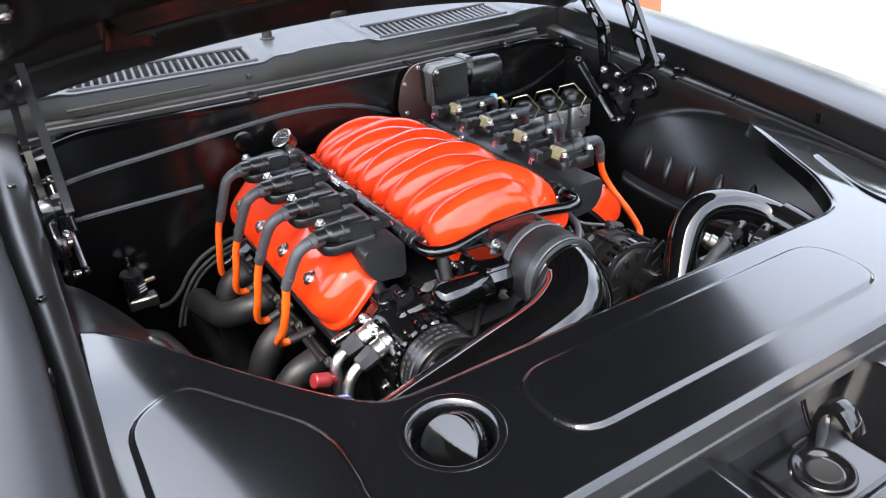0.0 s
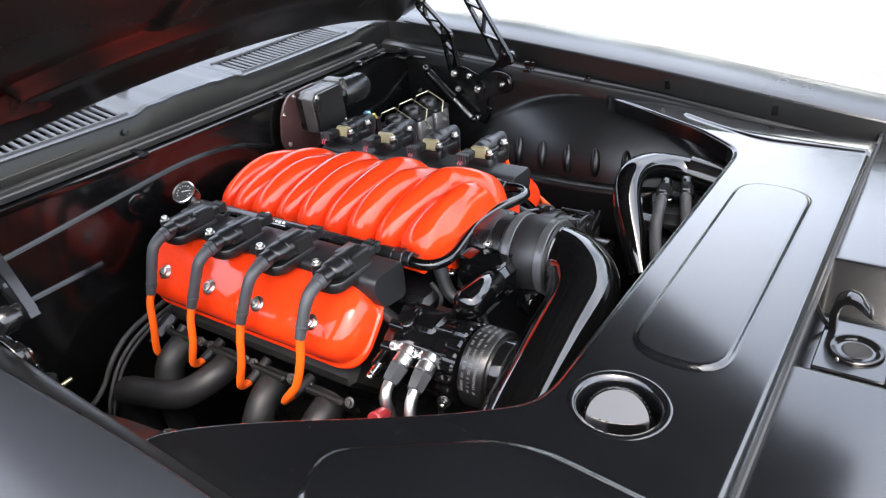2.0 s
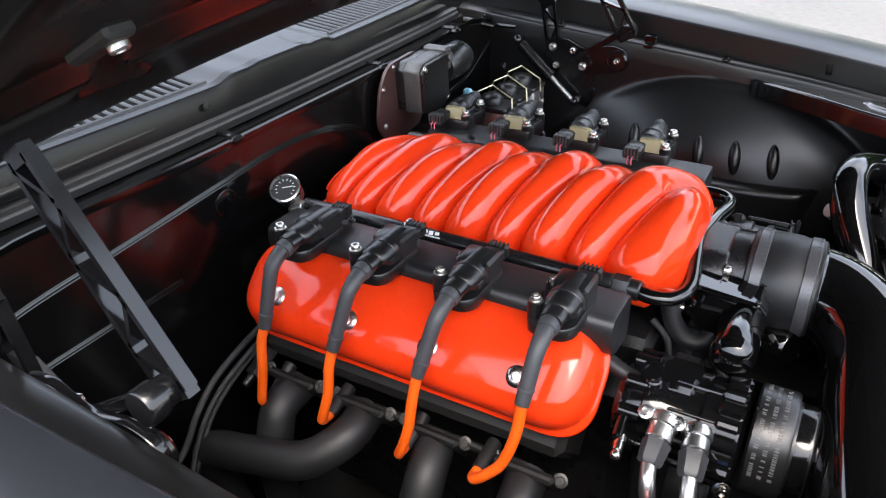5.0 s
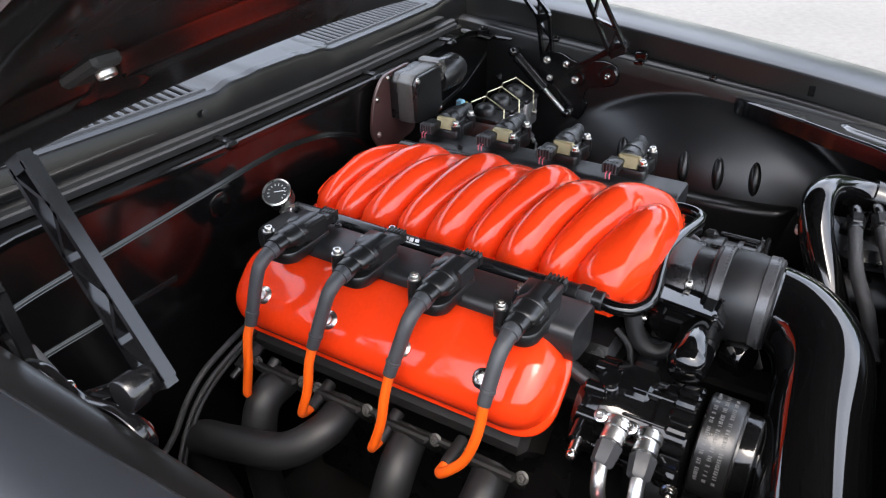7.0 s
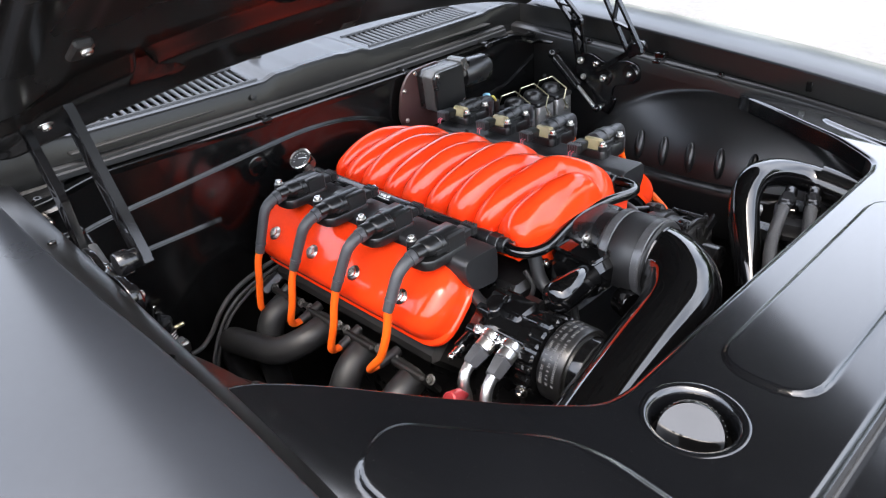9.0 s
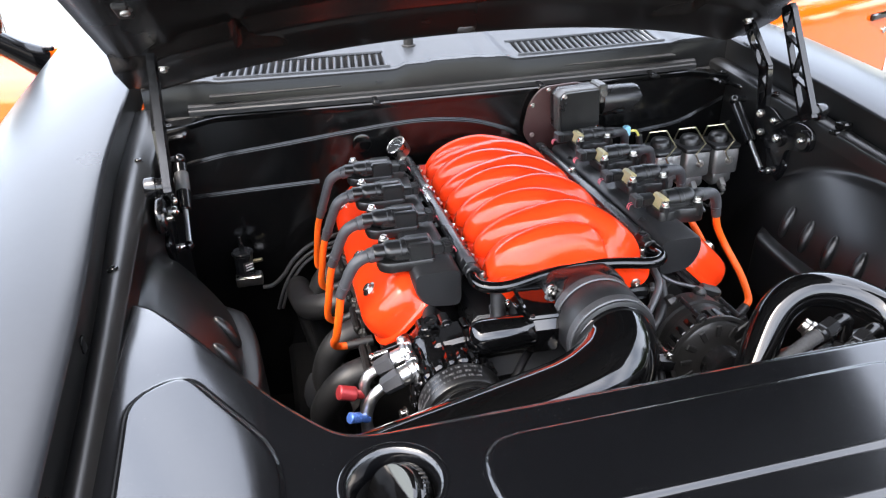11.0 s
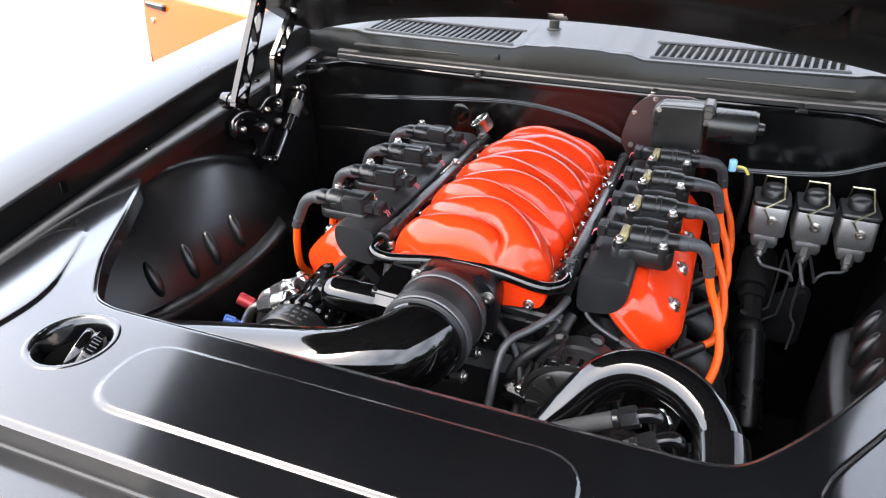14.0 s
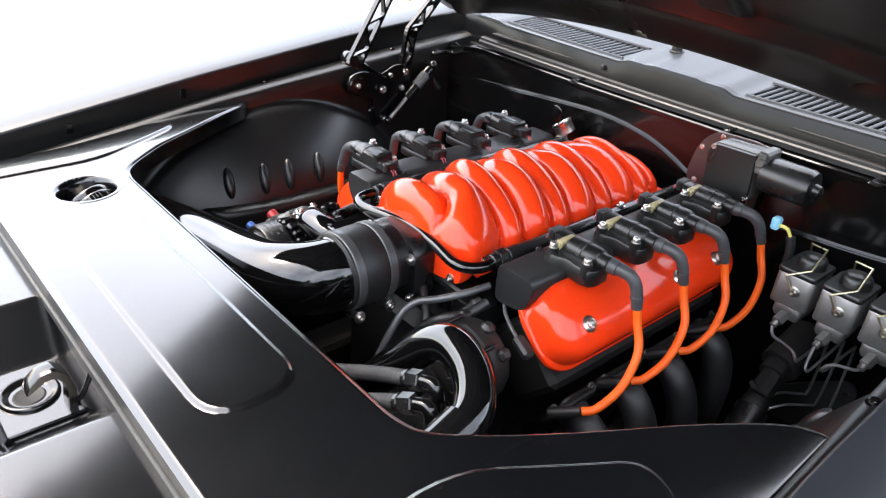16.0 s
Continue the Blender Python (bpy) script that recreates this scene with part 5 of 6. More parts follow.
coupler = thing("intake_coupler", (CX, -0.22, TZ), "black rubber intake coupler with band clamps", "coupler")
part("sleeve", Geo().lathe([(0.055, 0.0), (0.0575, 0.002), (0.0575, 0.022), (0.06, 0.027), (0.06, 0.052), (0.0585, 0.057), (0.0585, 0.078), (0.055, 0.08)], (CX, -0.183, TZ + 0.002), (0, -1, 0.0), 56), RUBBER, coupler)
for y in (-0.196, -0.251):
    g = Geo()
    part("clamp", Geo().lathe([(0.0588, -0.007), (0.0605, -0.006), (0.0605, 0.006), (0.0588, 0.007)], (CX, y, TZ + 0.002), (0, -1, 0), 56, caps=False), CLAMP, coupler, "dark worm drive clamp")
    for k in range(64):
        a = 2 * math.pi * k / 64
        g.box((CX + 0.0607 * math.cos(a), y - 0.0035, TZ + 0.002 + 0.0607 * math.sin(a)), (0.0006, 0.003, 0.0028), 0.0002, (0, -math.degrees(a), 0))
    part("band_slots", g, CLAMP, coupler, "bright slotted edge of the clamp band")
    part("clamp_screw", Geo().cyl((CX + 0.022, y, TZ - 0.058), (CX + 0.05, y, TZ - 0.052), 0.006).bolt((CX + 0.05, y, TZ - 0.052), (1, 0, 0.1), 0.006, 0.006), STEEL, coupler)

elbow = thing("intake_elbow", (-0.15, -0.35, 0.88), "gloss black curved intake tube leading under the cover", "intake tube")
part("tube", Geo().tube([(CX, -0.245, TZ), (CX - 0.001, -0.264, TZ), (CX - 0.012, -0.291, TZ - 0.003), (CX - 0.04, -0.317, TZ - 0.009), (-0.1, -0.334, TZ - 0.02), (-0.19, -0.341, TZ - 0.036), (-0.3, -0.354, TZ - 0.05), (-0.43, -0.374, TZ - 0.066)],
     0.0535, 44, 0.006), PIPE, elbow)
part("bead", Geo().lathe([(0.0538, -0.003), (0.0555, 0), (0.0538, 0.003)], (CX - 0.0005, -0.262, TZ), (0.04, -1, 0), 44, caps=False), PIPE, elbow)

# air conditioning compressor
ac = thing("ac_compressor", (-0.235, -0.2, 0.8), "black air conditioning compressor with ribbed pulley", "compressor")
AX, AZ, PZ = -0.215, 0.812, 0.82
part("housing", Geo().lathe([(0.03, -0.1), (0.048, -0.098), (0.052, -0.092), (0.053, -0.07), (0.056, -0.068), (0.056, -0.05), (0.0535, -0.046), (0.0535, -0.012), (0.057, -0.008), (0.057, 0.03), (0.05, 0.034)], (AX, -0.195, AZ), (0, -1, 0), 44), GLOSS, ac)
part("top_boss", Geo().box((AX + 0.006, -0.15, AZ + 0.052), (0.05, 0.05, 0.012), 0.005, (0, -6, 0)).cyl((AX - 0.02, -0.132, AZ + 0.05), (AX - 0.022, -0.132, AZ + 0.062), 0.009), GLOSS, ac)
rnd = random.Random(8)
for k in range(11):
    a = 30 + 17 * k
    t = radians(a)
    c, sn = math.cos(t), math.sin(t)
    part("casting_lug", Geo().box((AX + 0.0555 * c, -0.213, AZ + 0.0555 * sn), (0.016, 0.026, 0.011 + 0.004 * (k % 2)), 0.0035, (0, -a, 0)), GLOSS, ac)
    if k % 2:
        lug = Geo().cyl((AX + 0.056 * c, -0.104, AZ + 0.056 * sn), (AX + 0.056 * c, -0.13, AZ + 0.056 * sn), 0.0085, b=0.002)
        lug.bolt((AX + 0.056 * c, -0.13, AZ + 0.056 * sn), (0, -1, 0), 0.006, 0.006)
        part("through_bolt", lug, GLOSS, ac)
    else:
        part("casting_rib", Geo().box((AX + 0.0545 * c, -0.178, AZ + 0.0545 * sn), (0.007, 0.05, 0.004), 0.0015, (0, -a, 0)), GLOSS, ac)
for dz in (0.0, -0.016):
    part("side_pin", Geo().cyl((AX - 0.04, -0.112, AZ + 0.028 + dz), (AX - 0.083, -0.115, AZ + 0.02 + dz), 0.0062, b=0.002), GLOSS, ac)
part("side_bolt", Geo().bolt((AX - 0.072, -0.222, AZ - 0.01), (-1, -0.2, 0.2), 0.006, 0.008), STEEL, ac, "silver bolt")
part("port", Geo().lathe([(0.012, 0), (0.012, 0.006), (0.008, 0.006), (0.007, 0.003), (0.0001, 0.003)], (AX - 0.014, -0.128, AZ + 0.0615), (-0.3, 0, 1), 24), GLOSS, ac)
pl = part("pulley", Geo().lathe([(0.045, 0.0), (0.0555, 0.001), (0.0575, 0.003), (0.0575, 0.036), (0.0555, 0.039), (0.052, 0.0395), (0.05, 0.037), (0.0485, 0.04), (0.0485, 0.058), (0.045, 0.062), (0.02, 0.062), (0.016, 0.058), (0.0001, 0.058)], (AX, -0.233, PZ), (0, -1, 0), 60), COIL, ac, "black pulley with printed band")
part("hub_face", Geo().lathe([(0.0488, 0.042), (0.049, 0.056), (0.046, 0.0625), (0.03, 0.064), (0.0001, 0.0645)], (AX, -0.233, PZ), (0, -1, 0), 48), GLOSS, pl, "black clutch face")
g = Geo()
for row in range(3):
    a = 62.0 + 3 * row
    while a < 185:
        w = rnd.uniform(0.8, 2.2)
        t = radians(a)
        g.box((AX + 0.0576 * math.cos(t), -0.242 - 0.0095 * row, PZ + 0.0576 * math.sin(t)), (0.0005, 0.0042, 0.056 * radians(w)), 0.0001, (0, -a, 0))
        a += w + rnd.choice((0.9, 1.0, 1.3, 4.5))
part("printed_band", g, GREYMARK, pl, "pale printed markings")
for (f0, f1), (n0, n1), tube_ in (
        (((-0.262, -0.156, 0.852), (-0.289, -0.154, 0.8395)), ((-0.288, -0.154, 0.84), (-0.314, -0.153, 0.828)), [(-0.312, -0.153, 0.829), (-0.326, -0.156, 0.823), (-0.333, -0.159, 0.81), (-0.332, -0.162, 0.795), (-0.335, -0.167, 0.77), (-0.336, -0.172, 0.735)]),
        (((-0.259, -0.187, 0.847), (-0.286, -0.19, 0.8375)), ((-0.285, -0.19, 0.838), (-0.312, -0.193, 0.827)), [(-0.31, -0.193, 0.828), (-0.325, -0.196, 0.818), (-0.335, -0.2, 0.80), (-0.338, -0.207, 0.78), (-0.33, -0.212, 0.73)])):
    f0, f1 = Vector(f0), Vector(f1)
    d = (f1 - f0).normalized()
    n0, n1 = Vector(n0), Vector(n1)
    part("fitting_collar", Geo().cyl(f0, f1, 0.0135, seg=28).cyl(f0 + d * 0.004, f0 + d * 0.014, 0.0155, seg=28), ALLOY, ac, "bright aluminium fitting collar")
    part("clamp_ear", Geo().box(f0 + d * 0.01 + Vector((0.004, 0.018, 0.004)), (0.014, 0.016, 0.013), 0.004).bolt(f0 + d * 0.01 + Vector((-0.002, 0.02, 0.01)), (-0.5, 0.1, 0.8), 0.005, 0.006), ALLOY, ac)
    part("hose_nut", Geo().cyl(n0, n1, 0.0148, 0.0125, seg=6, b=0.003), BOOT, ac, "black hex hose nut")
    part("hose_end", Geo().tube(tube_, 0.008, 14), ALLOY, ac, "bent aluminium hose end")
part("service_cap", Geo().cyl((-0.347, -0.165, 0.803), (-0.37, -0.168, 0.813), 0.0105).cyl((-0.332, -0.162, 0.796), (-0.348, -0.165, 0.803), 0.0065), REDANOD, ac, "red service port cap")
part("service_port", Geo().cyl((-0.347, -0.213, 0.8), (-0.362, -0.219, 0.808), 0.0075).cyl((-0.335, -0.206, 0.79), (-0.348, -0.213, 0.8), 0.006), BLUEANOD, ac, "blue service port fitting")
part("side_stud", Geo().cyl((-0.29, -0.118, 0.832), (-0.312, -0.12, 0.828), 0.0055).ball((-0.315, -0.12, 0.827), 0.006), STEEL, ac)
idler = thing("idler_pulley", (-0.075, -0.26, 0.835), "small glossy black idler pulley beside the compressor", "pulley")
part("wheel", Geo().lathe([(0.02, 0), (0.024, 0.003), (0.024, 0.026), (0.021, 0.03), (0.01, 0.03), (0.0001, 0.028)], (-0.05, -0.225, 0.83), (-0.5, -1, 0.1), 32), PIPE, idler)

# alternator
alt = thing("alternator", (0.175, -0.2, 0.8), "black alternator with slotted housing beside the throttle body", "alternator")
AL = Vector((0.172, -0.175, 0.8))
part("housing", Geo().lathe([(0.04, -0.05), (0.056, -0.046), (0.0615, -0.036), (0.0625, -0.012), (0.058, -0.01), (0.058, 0.006), (0.0615, 0.008), (0.0625, 0.014), (0.0625, 0.036), (0.056, 0.044), (0.036, 0.05), (0.0001, 0.05)], AL, (0, -1, 0), 52), ALTCASE, alt)
for k in range(26):
    a = 2 * math.pi * k / 26
    part("cooling_fin", Geo().box(AL + Vector((0.0628 * math.cos(a), -0.026, 0.0628 * math.sin(a))), (0.004, 0.02, 0.0085), 0.0015, (0, -math.degrees(a), 0)), GLOSS, alt)
part("flange_ring", Geo().lathe([(0.0605, 0.0), (0.066, 0.001), (0.0668, 0.003), (0.066, 0.005), (0.06, 0.006)], AL + Vector((0, -0.037, 0)), (0, -1, 0), 52, caps=False), ALTCASE, alt, "thin front flange of the case")
for a in (35, 75, 120, 160):
    t = radians(a)
    p = AL + Vector((0.063 * math.cos(t), 0.034, 0.063 * math.sin(t)))
    part("lug", Geo().box(p, (0.016, 0.02, 0.018), 0.005, (0, -a, 0)), ALTCASE, alt)
for a in (50, 110, 172):
    t = radians(a)
    p = AL + Vector((0.068 * math.cos(t), -0.036, 0.068 * math.sin(t)))
    part("case_bolt", Geo().cyl(p, p + Vector((0, 0.06, 0)), 0.0036).bolt(p, (0, -1, 0), 0.006, 0.006), STEEL if a > 150 else CAST, alt)
part("mount_arm", Geo().box(AL + Vector((-0.072, -0.03, -0.004)), (0.04, 0.026, 0.03), 0.008, (0, 15, 0)), CAST, alt)
part("brace", Geo().box(AL + Vector((0.03, -0.046, 0.03)), (0.075, 0.006, 0.022), 0.002, (0, -32, 0)), CAST, alt)
for k in range(12):
    a = 2 * math.pi * k / 12
    part("vent_slot", Geo().box(AL + Vector((0.046 * math.cos(a), -0.0485, 0.046 * math.sin(a))), (0.02, 0.004, 0.009), 0.0015, (0, -math.degrees(a), 0)), DARK, alt)
part("pulley", Geo().lathe([(0.024, 0), (0.03, 0.002), (0.03, 0.03), (0.024, 0.032), (0.0001, 0.03)], AL + Vector((0, -0.058, 0)), (0, -1, 0), 36), ANOD, alt)
part("terminal", Geo().box((0.229, -0.108, 0.838), (0.036, 0.018, 0.016), 0.004, (0, 20, -10)), RUBBER, alt, "black rubber terminal boot")
part("lead", Geo().tube([(0.157, -0.075, 0.872), (0.16, -0.08, 0.862), (0.172, -0.088, 0.854), (0.195, -0.099, 0.848), (0.216, -0.106, 0.843)], 0.003, 10, 0.004), CLAMP, alt, "grey sensor lead")

# coolant pipes
hose = thing("coolant_pipe", (0.25, -0.29, 0.92), "gloss black arched coolant pipe ending in a rubber coupling", "coolant pipe")
part("pipe", Geo().tube([(0.14, -0.335, 0.8), (0.165, -0.312, 0.84), (0.195, -0.287, 0.882), (0.222, -0.274, 0.912), (0.256, -0.272, 0.927), (0.295, -0.282, 0.926), (0.325, -0.3, 0.918), (0.345, -0.325, 0.908), (0.352, -0.36, 0.9)], 0.024, 26, 0.006), PIPE, hose)
part("coupling", Geo().tube([(0.349, -0.338, 0.905), (0.353, -0.37, 0.898), (0.355, -0.41, 0.888), (0.354, -0.46, 0.87)], 0.0285, 24), GLOSS, hose, "shiny black rubber coupling")
for top, path in (((0.284, -0.322, 0.908), [(0.262, -0.326, 0.905), (0.225, -0.332, 0.89), (0.17, -0.345, 0.866), (0.11, -0.37, 0.84), (0.06, -0.39, 0.8)]),
                  ((0.307, -0.35, 0.906), [(0.286, -0.356, 0.903), (0.25, -0.368, 0.887), (0.2, -0.388, 0.862), (0.15, -0.41, 0.83)])):
    bh = thing("braided_hose", top, "black braided hose with a dark elbow fitting", "hose", "braided hoses")
    top = Vector(top)
    part("hose", Geo().tube(path, 0.0095, 14, 0.003, ripple=0.05), BRAID, bh)
    q = Vector(path[0])
    d = (Vector(path[1]) - q).normalized()
    part("hose_nut", Geo().cyl(q - d * 0.004, q + d * 0.016, 0.0125, seg=6).cyl(q + d * 0.016, q + d * 0.024, 0.011), ANOD, bh)
    part("elbow", Geo().tube([q - d * 0.002, top + Vector((-0.004, 0, 0.001)), top + Vector((0.004, 0, -0.008)), top + Vector((0.006, 0.001, -0.045))], 0.0088, 12, 0.003), GLOSS, bh, "black elbow fitting")
    part("base_nut", Geo().cyl(top + Vector((0.006, 0.001, -0.032)), top + Vector((0.006, 0.001, -0.044)), 0.014, seg=6), GLOSS, bh)
pump = thing("water_pump", (0.3, -0.34, 0.8), "dark water pump housing with hose stubs below the pipe", "pump")
part("housing", Geo().cyl((0.3, -0.3, 0.76), (0.3, -0.42, 0.76), 0.06).box((0.303, -0.345, 0.845), (0.13, 0.1, 0.035), 0.014, (6, 0, 20)).box((0.25, -0.3, 0.82), (0.05, 0.05, 0.06), 0.012), CAST, pump)
part("stub", Geo().lathe([(0.011, 0), (0.0135, 0.002), (0.0135, 0.012), (0.011, 0.014), (0.011, 0.022)], (0.292, -0.272, 0.85), (-0.5, 0.7, 0.4), 24), STEEL, pump, "bright hose clamp")

# heater hose and harness on the engine's front
harness = thing("coolant_tube", (0.1, -0.2, 0.86), "bent dark steel coolant tube along the engine front", "tube")
part("tube", Geo().tube([(0.135, -0.09, 0.885), (0.125, -0.13, 0.88), (0.1, -0.16, 0.868), (0.083, -0.176, 0.862), (0.074, -0.19, 0.853), (0.071, -0.205, 0.838), (0.07, -0.235, 0.79), (0.07, -0.26, 0.73)], 0.0056, 12), CLAMP, harness)
part("rubber_hose", Geo().tube([(0.145, -0.1, 0.865), (0.135, -0.13, 0.85), (0.112, -0.16, 0.84), (0.085, -0.175, 0.81), (0.08, -0.18, 0.76)], 0.008, 12), RUBBER, harness)
loom = thing("wiring_loom", (-0.22, -0.1, 0.86), "black ribbed wiring loom from the bracket to the throttle plug", "wiring loom")
part("loom", Geo().tube([(-0.21, -0.05, 0.875), (-0.222, -0.085, 0.862), (-0.225, -0.115, 0.855), (-0.215, -0.14, 0.857)], 0.009, 12, 0.003, ripple=0.08), RUBBER, loom)
part("wire", Geo().tube([(-0.13, -0.1, 0.87), (-0.135, -0.12, 0.855), (-0.155, -0.13, 0.845), (-0.18, -0.14, 0.84)], 0.004, 8), RUBBER, loom)

for path, r, label in (([(0.03, -0.13, 0.862), (0.06, -0.15, 0.85), (0.085, -0.165, 0.828), (0.1, -0.19, 0.79), (0.1, -0.22, 0.74)], 0.0065, "slim black vacuum hose by the throttle body"),
                       ([(-0.04, -0.13, 0.85), (-0.07, -0.15, 0.835), (-0.1, -0.17, 0.82), (-0.13, -0.2, 0.8)], 0.006, "slim black vacuum hose by the throttle body"),
                       ([(0.13, -0.1, 0.862), (0.122, -0.125, 0.845), (0.114, -0.145, 0.82), (0.112, -0.15, 0.78)], 0.006, "slim black ribbed hose at the engine front")):
    hz_ = thing("vacuum_hose", path[0], label, "hose", "hoses at the throttle body")
    part("hose", Geo().tube(path, r, 10, 0.004), RUBBER, hz_)
    a, b = Vector(path[0]), Vector(path[1])
    part("clip", Geo().cyl(a + (b - a) * 0.25, a + (b - a) * 0.45, r + 0.0015, seg=16), CLAMP, hz_)

# ---- firewall equipment ----
wiper = thing("wiper_motor", (0.25, 0.42, 0.99), "black wiper motor on a dark maroon plate fixed to the firewall", "wiper motor")
plate = rounded([(0.108, 0.935), (0.122, 1.0), (0.15, 1.032), (0.235, 1.036), (0.26, 1.02), (0.25, 0.9), (0.14, 0.89)], 0.02, 4)
part("mount_plate", Geo().prism(plate, 0.444, 0.45, lambda u, v, w: (u, w, v), 0.001), MAROON, wiper, "dark maroon gasket plate")
for x, z in ((0.13, 0.995), (0.165, 1.025), (0.13, 0.93)):
    part("rivet", Geo().bolt((x, 0.444, z), (0, -1, 0), 0.0035, 0.003), STEEL, wiper)
gbx = rounded([(0.172, 0.945), (0.168, 1.02), (0.182, 1.032), (0.258, 1.034), (0.262, 0.95), (0.235, 0.938)], 0.004, 3)
part("gearbox", Geo().prism(gbx, 0.396, 0.428, lambda u, v, w: (u, w, v), 0.003), GRIMY, wiper, "grimy dark alloy gearbox")
part("gearbox_back", Geo().prism([(u * 0.97 + 0.006, v * 0.97 + 0.03) for u, v in gbx], 0.428, 0.446, lambda u, v, w: (u, w, v), 0.002), CAST, wiper)
part("gearbox_lid", Geo().prism([((u - 0.217) * 0.95 + 0.217, (v - 0.985) * 0.94 + 0.985) for u, v in gbx], 0.389, 0.4, lambda u, v, w: (u, w, v), 0.002), COIL, wiper)
part("strap", Geo().box((0.265, 0.415, 1.02), (0.02, 0.05, 0.04), 0.004).cyl((0.265, 0.392, 1.022), (0.265, 0.386, 1.022), 0.008), GRIMY, wiper, "dull alloy strap")
part("motor", Geo().lathe([(0.029, 0), (0.031, 0.004), (0.031, 0.074), (0.028, 0.082), (0.012, 0.084), (0.01, 0.094), (0.005, 0.097), (0.0001, 0.097)], (0.268, 0.414, 1.0), (1, 0, 0), 30), ANOD, wiper, "black motor can")
for x, z in ((0.18, 1.022), (0.255, 0.952)):
    part("screw", Geo().bolt((x, 0.391, z), (0, -1, 0), 0.004, 0.004), STEEL, wiper)


def build_reservoir(x):
    lower = pose(0, 0.02, -0.008)
    mc = thing("brake_master_cylinder", (x, 0.36, 0.86), "small aluminium brake fluid reservoir with black lid and wire bail", "brake reservoir", "brake reservoirs")
    body = rounded([(-0.03, -0.036), (0.03, -0.036), (0.03, 0.036), (-0.03, 0.036)], 0.008, 3)
    g = Geo(lower)
    g.prism([(u, v) for u, v in body], 0.842, 0.897, lambda u, v, w: (x + u, 0.345 + v, w), 0.003)
    g.prism([(u * 0.75, v * 0.8) for u, v in body], 0.815, 0.846, lambda u, v, w: (x + u, 0.345 + v, w), 0.008)
    g.cyl((x, 0.345, 0.818), (x, 0.46, 0.825), 0.018)
    part("reservoir", g, SATINALLOY, mc)
    g = Geo(lower)
    g.prism([(u * 1.05, v * 1.05) for u, v in body], 0.897, 0.906, lambda u, v, w: (x + u, 0.345 + v, w), 0.003)
    g.lathe([(0.0235, 0.0), (0.0225, 0.012), (0.019, 0.018), (0.012, 0.021), (0.0001, 0.022)], (x + 0.002, 0.352, 0.904), (0, 0, 1), 24)
    part("lid", g, COIL, mc, "black moulded lid")
    bends = [(x + 0.004, 0.304, 0.87), (x - 0.013, 0.301, 0.897), (x + 0.017, 0.316, 0.914), (x + 0.015, 0.358, 0.937), (x - 0.015, 0.374, 0.931), (x - 0.016, 0.386, 0.905)]
    g = Geo(lower)
    for p, q in zip(bends, bends[1:]):
        g.cyl(p, q, 0.0016, seg=8, b=0.0002).ball(q, 0.0016, 8)
    part("bail", g, BRASSY, mc, "yellow zinc wire bail")
    part("bail_bolt", Geo(lower).bolt((x + 0.004, 0.308, 0.872), (0, -1, 0), 0.006, 0.007), STEEL, mc)
    part("port", Geo(lower).cyl((x, 0.325, 0.826), (x - 0.004, 0.305, 0.812), 0.01, seg=6).cyl((x - 0.004, 0.306, 0.813), (x - 0.006, 0.297, 0.806), 0.006), SATINALLOY, mc)
    return mc


line_bends = (
    [(0.4, 0.308, 0.788), (0.423, 0.299, 0.788), (0.445, 0.288, 0.789), (0.452, 0.285, 0.78), (0.452, 0.305, 0.773), (0.449, 0.415, 0.766), (0.447, 0.438, 0.748), (0.444, 0.449, 0.635), (0.439, 0.435, 0.629), (0.418, 0.385, 0.641), (0.395, 0.35, 0.62)],
    [(0.465, 0.302, 0.786), (0.468, 0.288, 0.779), (0.472, 0.287, 0.771), (0.473, 0.305, 0.768), (0.47, 0.42, 0.764), (0.469, 0.44, 0.746), (0.463, 0.452, 0.622), (0.456, 0.438, 0.613), (0.429, 0.4, 0.614), (0.4, 0.37, 0.59)],
    [(0.526, 0.309, 0.797), (0.504, 0.301, 0.796), (0.492, 0.296, 0.788), (0.488, 0.297, 0.777), (0.49, 0.32, 0.771), (0.489, 0.42, 0.764), (0.488, 0.442, 0.746), (0.486, 0.452, 0.622), (0.494, 0.425, 0.606), (0.491, 0.42, 0.55)])
for x, bends in zip((0.398, 0.468, 0.538), line_bends):
    build_reservoir(x)
    bl = thing("brake_line", (x, 0.32, 0.8), "thin bent steel brake line below the reservoirs", "brake line", "brake lines")
    part("line", Geo().tube([(x - 0.006, 0.317, 0.798)] + bends, 0.0025, 8, 0.006), LINE, bl)

plugw = thing("wiper_plug", (0.31, 0.4, 0.93), "black wiper harness with pale blue plug", "wiring plug")
part("plug", Geo().box((0.322, 0.385, 0.937), (0.014, 0.016, 0.022), 0.003), BLUEPLUG, plugw, "pale blue plug")
part("wire", Geo().tube([(0.328, 0.385, 0.935), (0.343, 0.383, 0.935), (0.352, 0.384, 0.92)], 0.0028, 8), YELLOW, plugw, "yellow wire")
part("loom", Geo().tube([(0.351, 0.384, 0.924), (0.356, 0.386, 0.9), (0.356, 0.39, 0.86), (0.352, 0.4, 0.8)], 0.0075, 10), RUBBER, plugw)

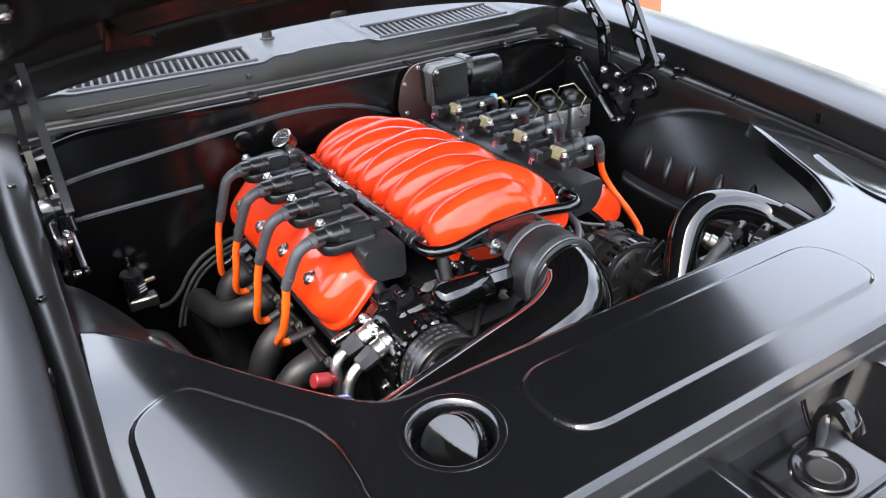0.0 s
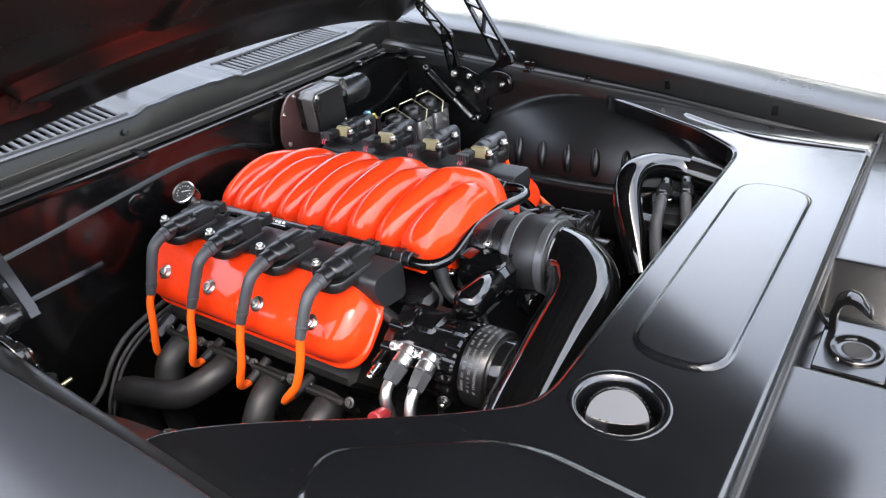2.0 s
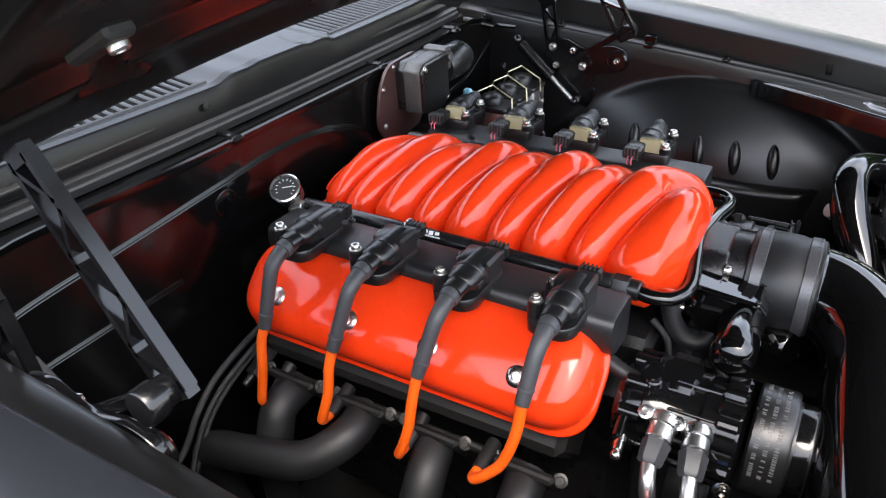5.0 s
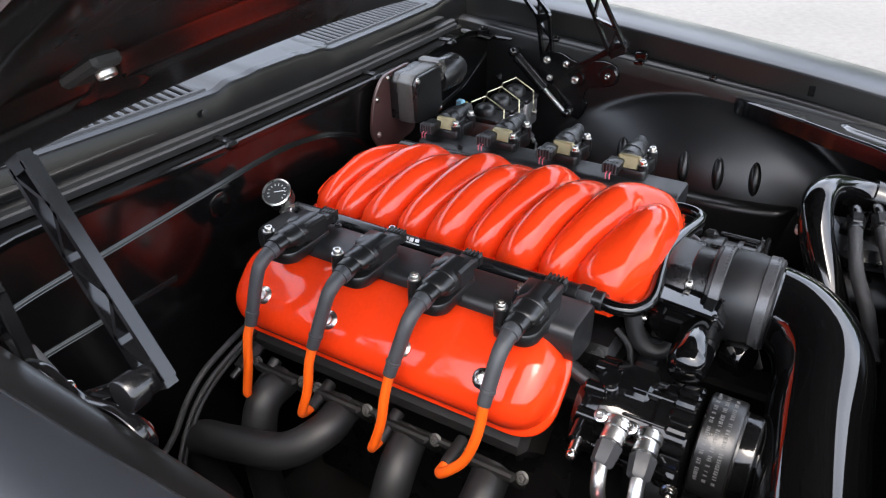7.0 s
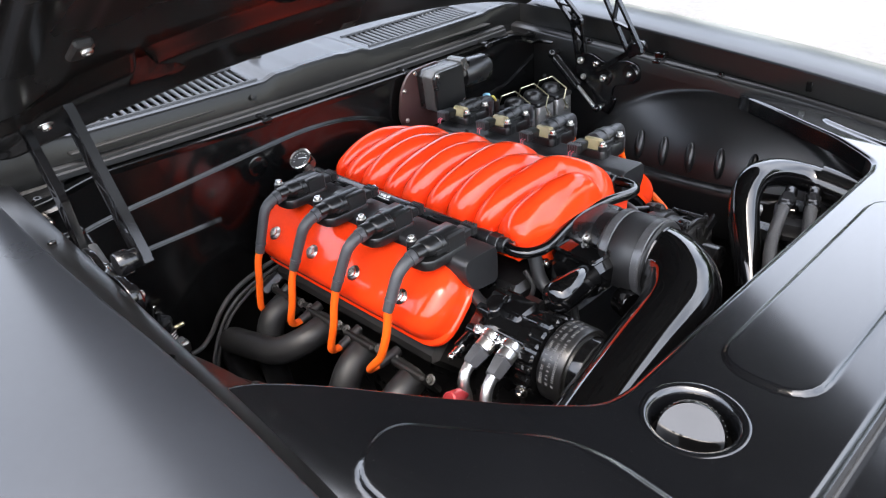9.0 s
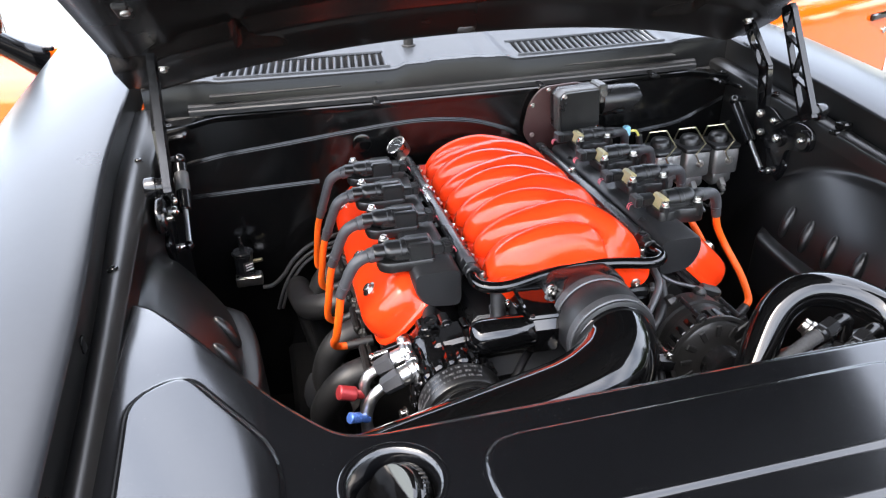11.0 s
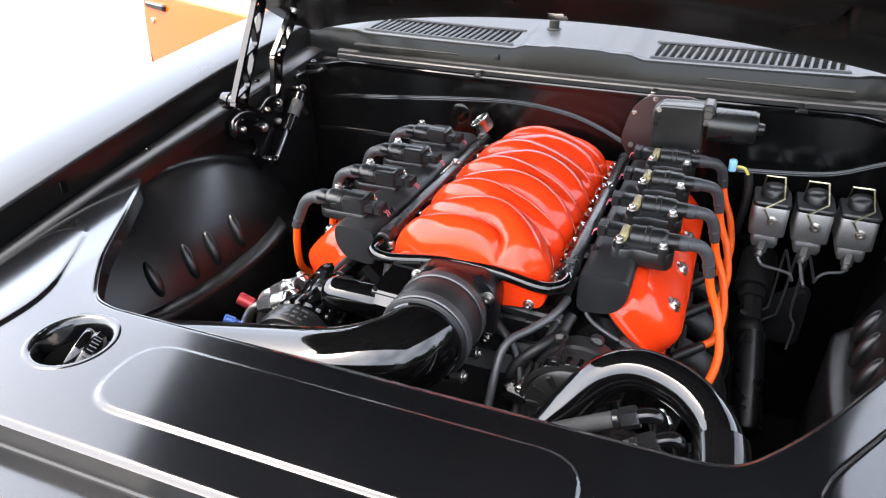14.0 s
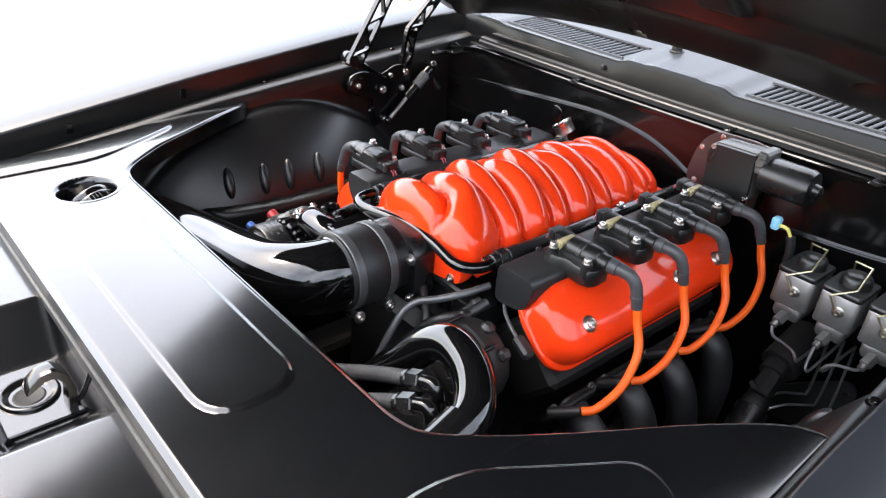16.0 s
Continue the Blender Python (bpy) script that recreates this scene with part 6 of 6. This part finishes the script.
column = thing("steering_shaft", (0.4, 0.3, 0.6), "dark steering shaft with joint below the brake reservoirs", "steering shaft")
part("shaft", Geo().cyl((0.408, 0.47, 0.725), (0.402, 0.385, 0.69), 0.034).cyl((0.402, 0.392, 0.692), (0.403, 0.365, 0.68), 0.024), DARK, column)
part("joint", Geo().cyl((0.403, 0.37, 0.68), (0.406, 0.325, 0.655), 0.02, seg=8).ball((0.408, 0.315, 0.645), 0.023).cyl((0.402, 0.325, 0.668), (0.385, 0.33, 0.672), 0.006, seg=6), DARK, column)
part("lower_tube", Geo().cyl((0.409, 0.31, 0.64), (0.425, 0.16, 0.53), 0.027, seg=28), CAST, column, "smooth black lower tube")
part("floor_plate", Geo().prism(rounded([(0.36, 0.54), (0.512, 0.54), (0.515, 0.672), (0.497, 0.684), (0.46, 0.66), (0.38, 0.6)], 0.012, 4), 0.456, 0.462, lambda u, v, w: (u, w, v), 0.001).bolt((0.499, 0.456, 0.661), (0, -1, 0), 0.006, 0.006), BRACKET, column, "dark firewall plate round the shaft")
reg = thing("fuel_regulator", (-0.507, 0.42, 0.7), "small black fuel regulator with hose fittings on the inner fender", "regulator")
part("body", Geo().cyl((-0.507, 0.43, 0.70), (-0.507, 0.43, 0.745), 0.02).cyl((-0.507, 0.43, 0.745), (-0.507, 0.43, 0.752), 0.022).cyl((-0.507, 0.43, 0.752), (-0.507, 0.43, 0.772), 0.005), ANOD, reg)
part("bracket", Geo().box((-0.5, 0.42, 0.69), (0.055, 0.03, 0.022), 0.003), STEEL, reg, "bright bracket")
part("brass_fitting", Geo().cyl((-0.487, 0.425, 0.728), (-0.468, 0.42, 0.732), 0.004), BRASSY, reg)
part("stud", Geo().cyl((-0.507, 0.43, 0.77), (-0.507, 0.43, 0.785), 0.003), STEEL, reg)
part("label_plate", Geo().box((-0.4975, 0.4105, 0.724), (0.003, 0.022, 0.02), 0.0005, (0, 0, -60)), DIAL, reg, "small printed label")
g = Geo()
for k in range(3):
    g.box((-0.4955 - 0.001 * (k == 1), 0.4085, 0.7295 - 0.006 * k), (0.0012, 0.017 - 0.004 * (k == 1), 0.0026), 0.0002, (0, 0, -60))
part("label_print", g, WHITE, reg)
fl = thing("fuel_hose", (-0.42, 0.3, 0.7), "black braided fuel hose curving round the header", "hose")
part("hose", Geo().tube([(-0.475, 0.408, 0.672), (-0.455, 0.406, 0.675), (-0.43, 0.405, 0.695), (-0.405, 0.403, 0.729), (-0.37, 0.402, 0.757), (-0.32, 0.402, 0.773), (-0.262, 0.406, 0.78)], 0.0042, 12, 0.0025, ripple=0.1), BRAID, fl)
for k in range(2):
    d = 0.009 * k
    part("thin_hose", Geo().tube([(-0.45 + d, 0.398, 0.62), (-0.437 + d, 0.398, 0.657), (-0.42 + d, 0.397, 0.691 - d * 0.4), (-0.396 + d, 0.395, 0.724 - d * 0.6), (-0.362 + d, 0.393, 0.749 - d * 0.8), (-0.315, 0.393, 0.764 - d), (-0.262, 0.397, 0.77 - d)], 0.0034, 10, 0.0025, ripple=0.1), BRAID, fl)
sens = thing("head_sensor", (-0.29, 0.39, 0.74), "black hex sensor on the cylinder head", "sensor")
part("hex", Geo().cyl((-0.285, 0.375, 0.762), (-0.325, 0.378, 0.742), 0.012, seg=6).cyl((-0.322, 0.378, 0.744), (-0.34, 0.38, 0.735), 0.006), ANOD, sens)

radiator = thing("radiator", (0, -0.52, 0.7), "black radiator standing below the cover panel", "radiator")
part("core", Geo().box((0.03, -0.535, 0.6), (0.62, 0.05, 0.44), 0.006), DARK, radiator)
for x in (-0.31, 0.36):
    part("tank", Geo().box((x, -0.535, 0.58), (0.07, 0.06, 0.46), 0.015), ANOD, radiator)

# ---- trees beside the lot ----
def build_tree(at, seed, height):
    rnd = random.Random(seed)
    tree = thing("tree", at, "leafy green tree at the edge of the lot", "tree", "trees beside the lot")
    base = Vector(at)
    trunk = Geo().tube([base, base + Vector((0.05, 0.03, height * 0.3)), base + Vector((0.15, -0.05, height * 0.62))], [0.2, 0.14, 0.06], 10, 0.3)
    tips = []
    for k in range(9):
        a = rnd.uniform(0, 6.28)
        h = rnd.uniform(0.32, 0.6) * height
        r = rnd.uniform(0.16, 0.3) * height
        tip = base + Vector((r * math.cos(a), r * math.sin(a), h + rnd.uniform(0.05, 0.3) * height))
        trunk.tube([base + Vector((0.06, 0, h * 0.85)), base + Vector((0.4 * r * math.cos(a), 0.4 * r * math.sin(a), h)), tip], [0.07, 0.05, 0.02], 7, 0.3)
        tips.append(tip)
    part("trunk", trunk, BARK, tree)
    leaves = Geo()
    for tip in tips:
        for k in range(240):
            p = tip + Vector((rnd.gauss(0, 0.09), rnd.gauss(0, 0.09), rnd.gauss(0, 0.075))) * height
            d = Vector((rnd.uniform(-1, 1), rnd.uniform(-1, 1), rnd.uniform(-0.6, 0.6))).normalized()
            x, y, z = axes_of(d)
            w = rnd.uniform(0.2, 0.44)
            leaves.add([p - x * w * 0.5, p + z * w * 0.4 + y * 0.03, p + x * w * 0.5, p - z * w * 0.5], [(0, 1, 2, 3)])
    part("crown", leaves, LEAF, tree, smooth=False)


for k in range(17):
    rnd = random.Random(40 + k)
    if k < 3:
        build_tree((17.0 + 1.3 * k, -8 + 5.5 * k, 0), 60 + k, 7.8)
        continue
    src = bpy.data.objects["tree" if k % 3 == 0 else "tree.00%d" % (k % 3)]
    copy_thing(src, pose(16.5 + rnd.uniform(0, 5), -18 + 2.9 * k, 0, 0, 0, rnd.uniform(0, 360)))
for k in range(9):
    rnd = random.Random(90 + k)
    a = radians(42 + 5.5 * k)
    d = 18.0 + rnd.uniform(0, 5)
    src = bpy.data.objects["tree" if k % 3 == 0 else "tree.00%d" % (k % 3)]
    copy_thing(src, pose(d * math.sin(a), -d * math.cos(a), 0, 0, 0, rnd.uniform(0, 360)))
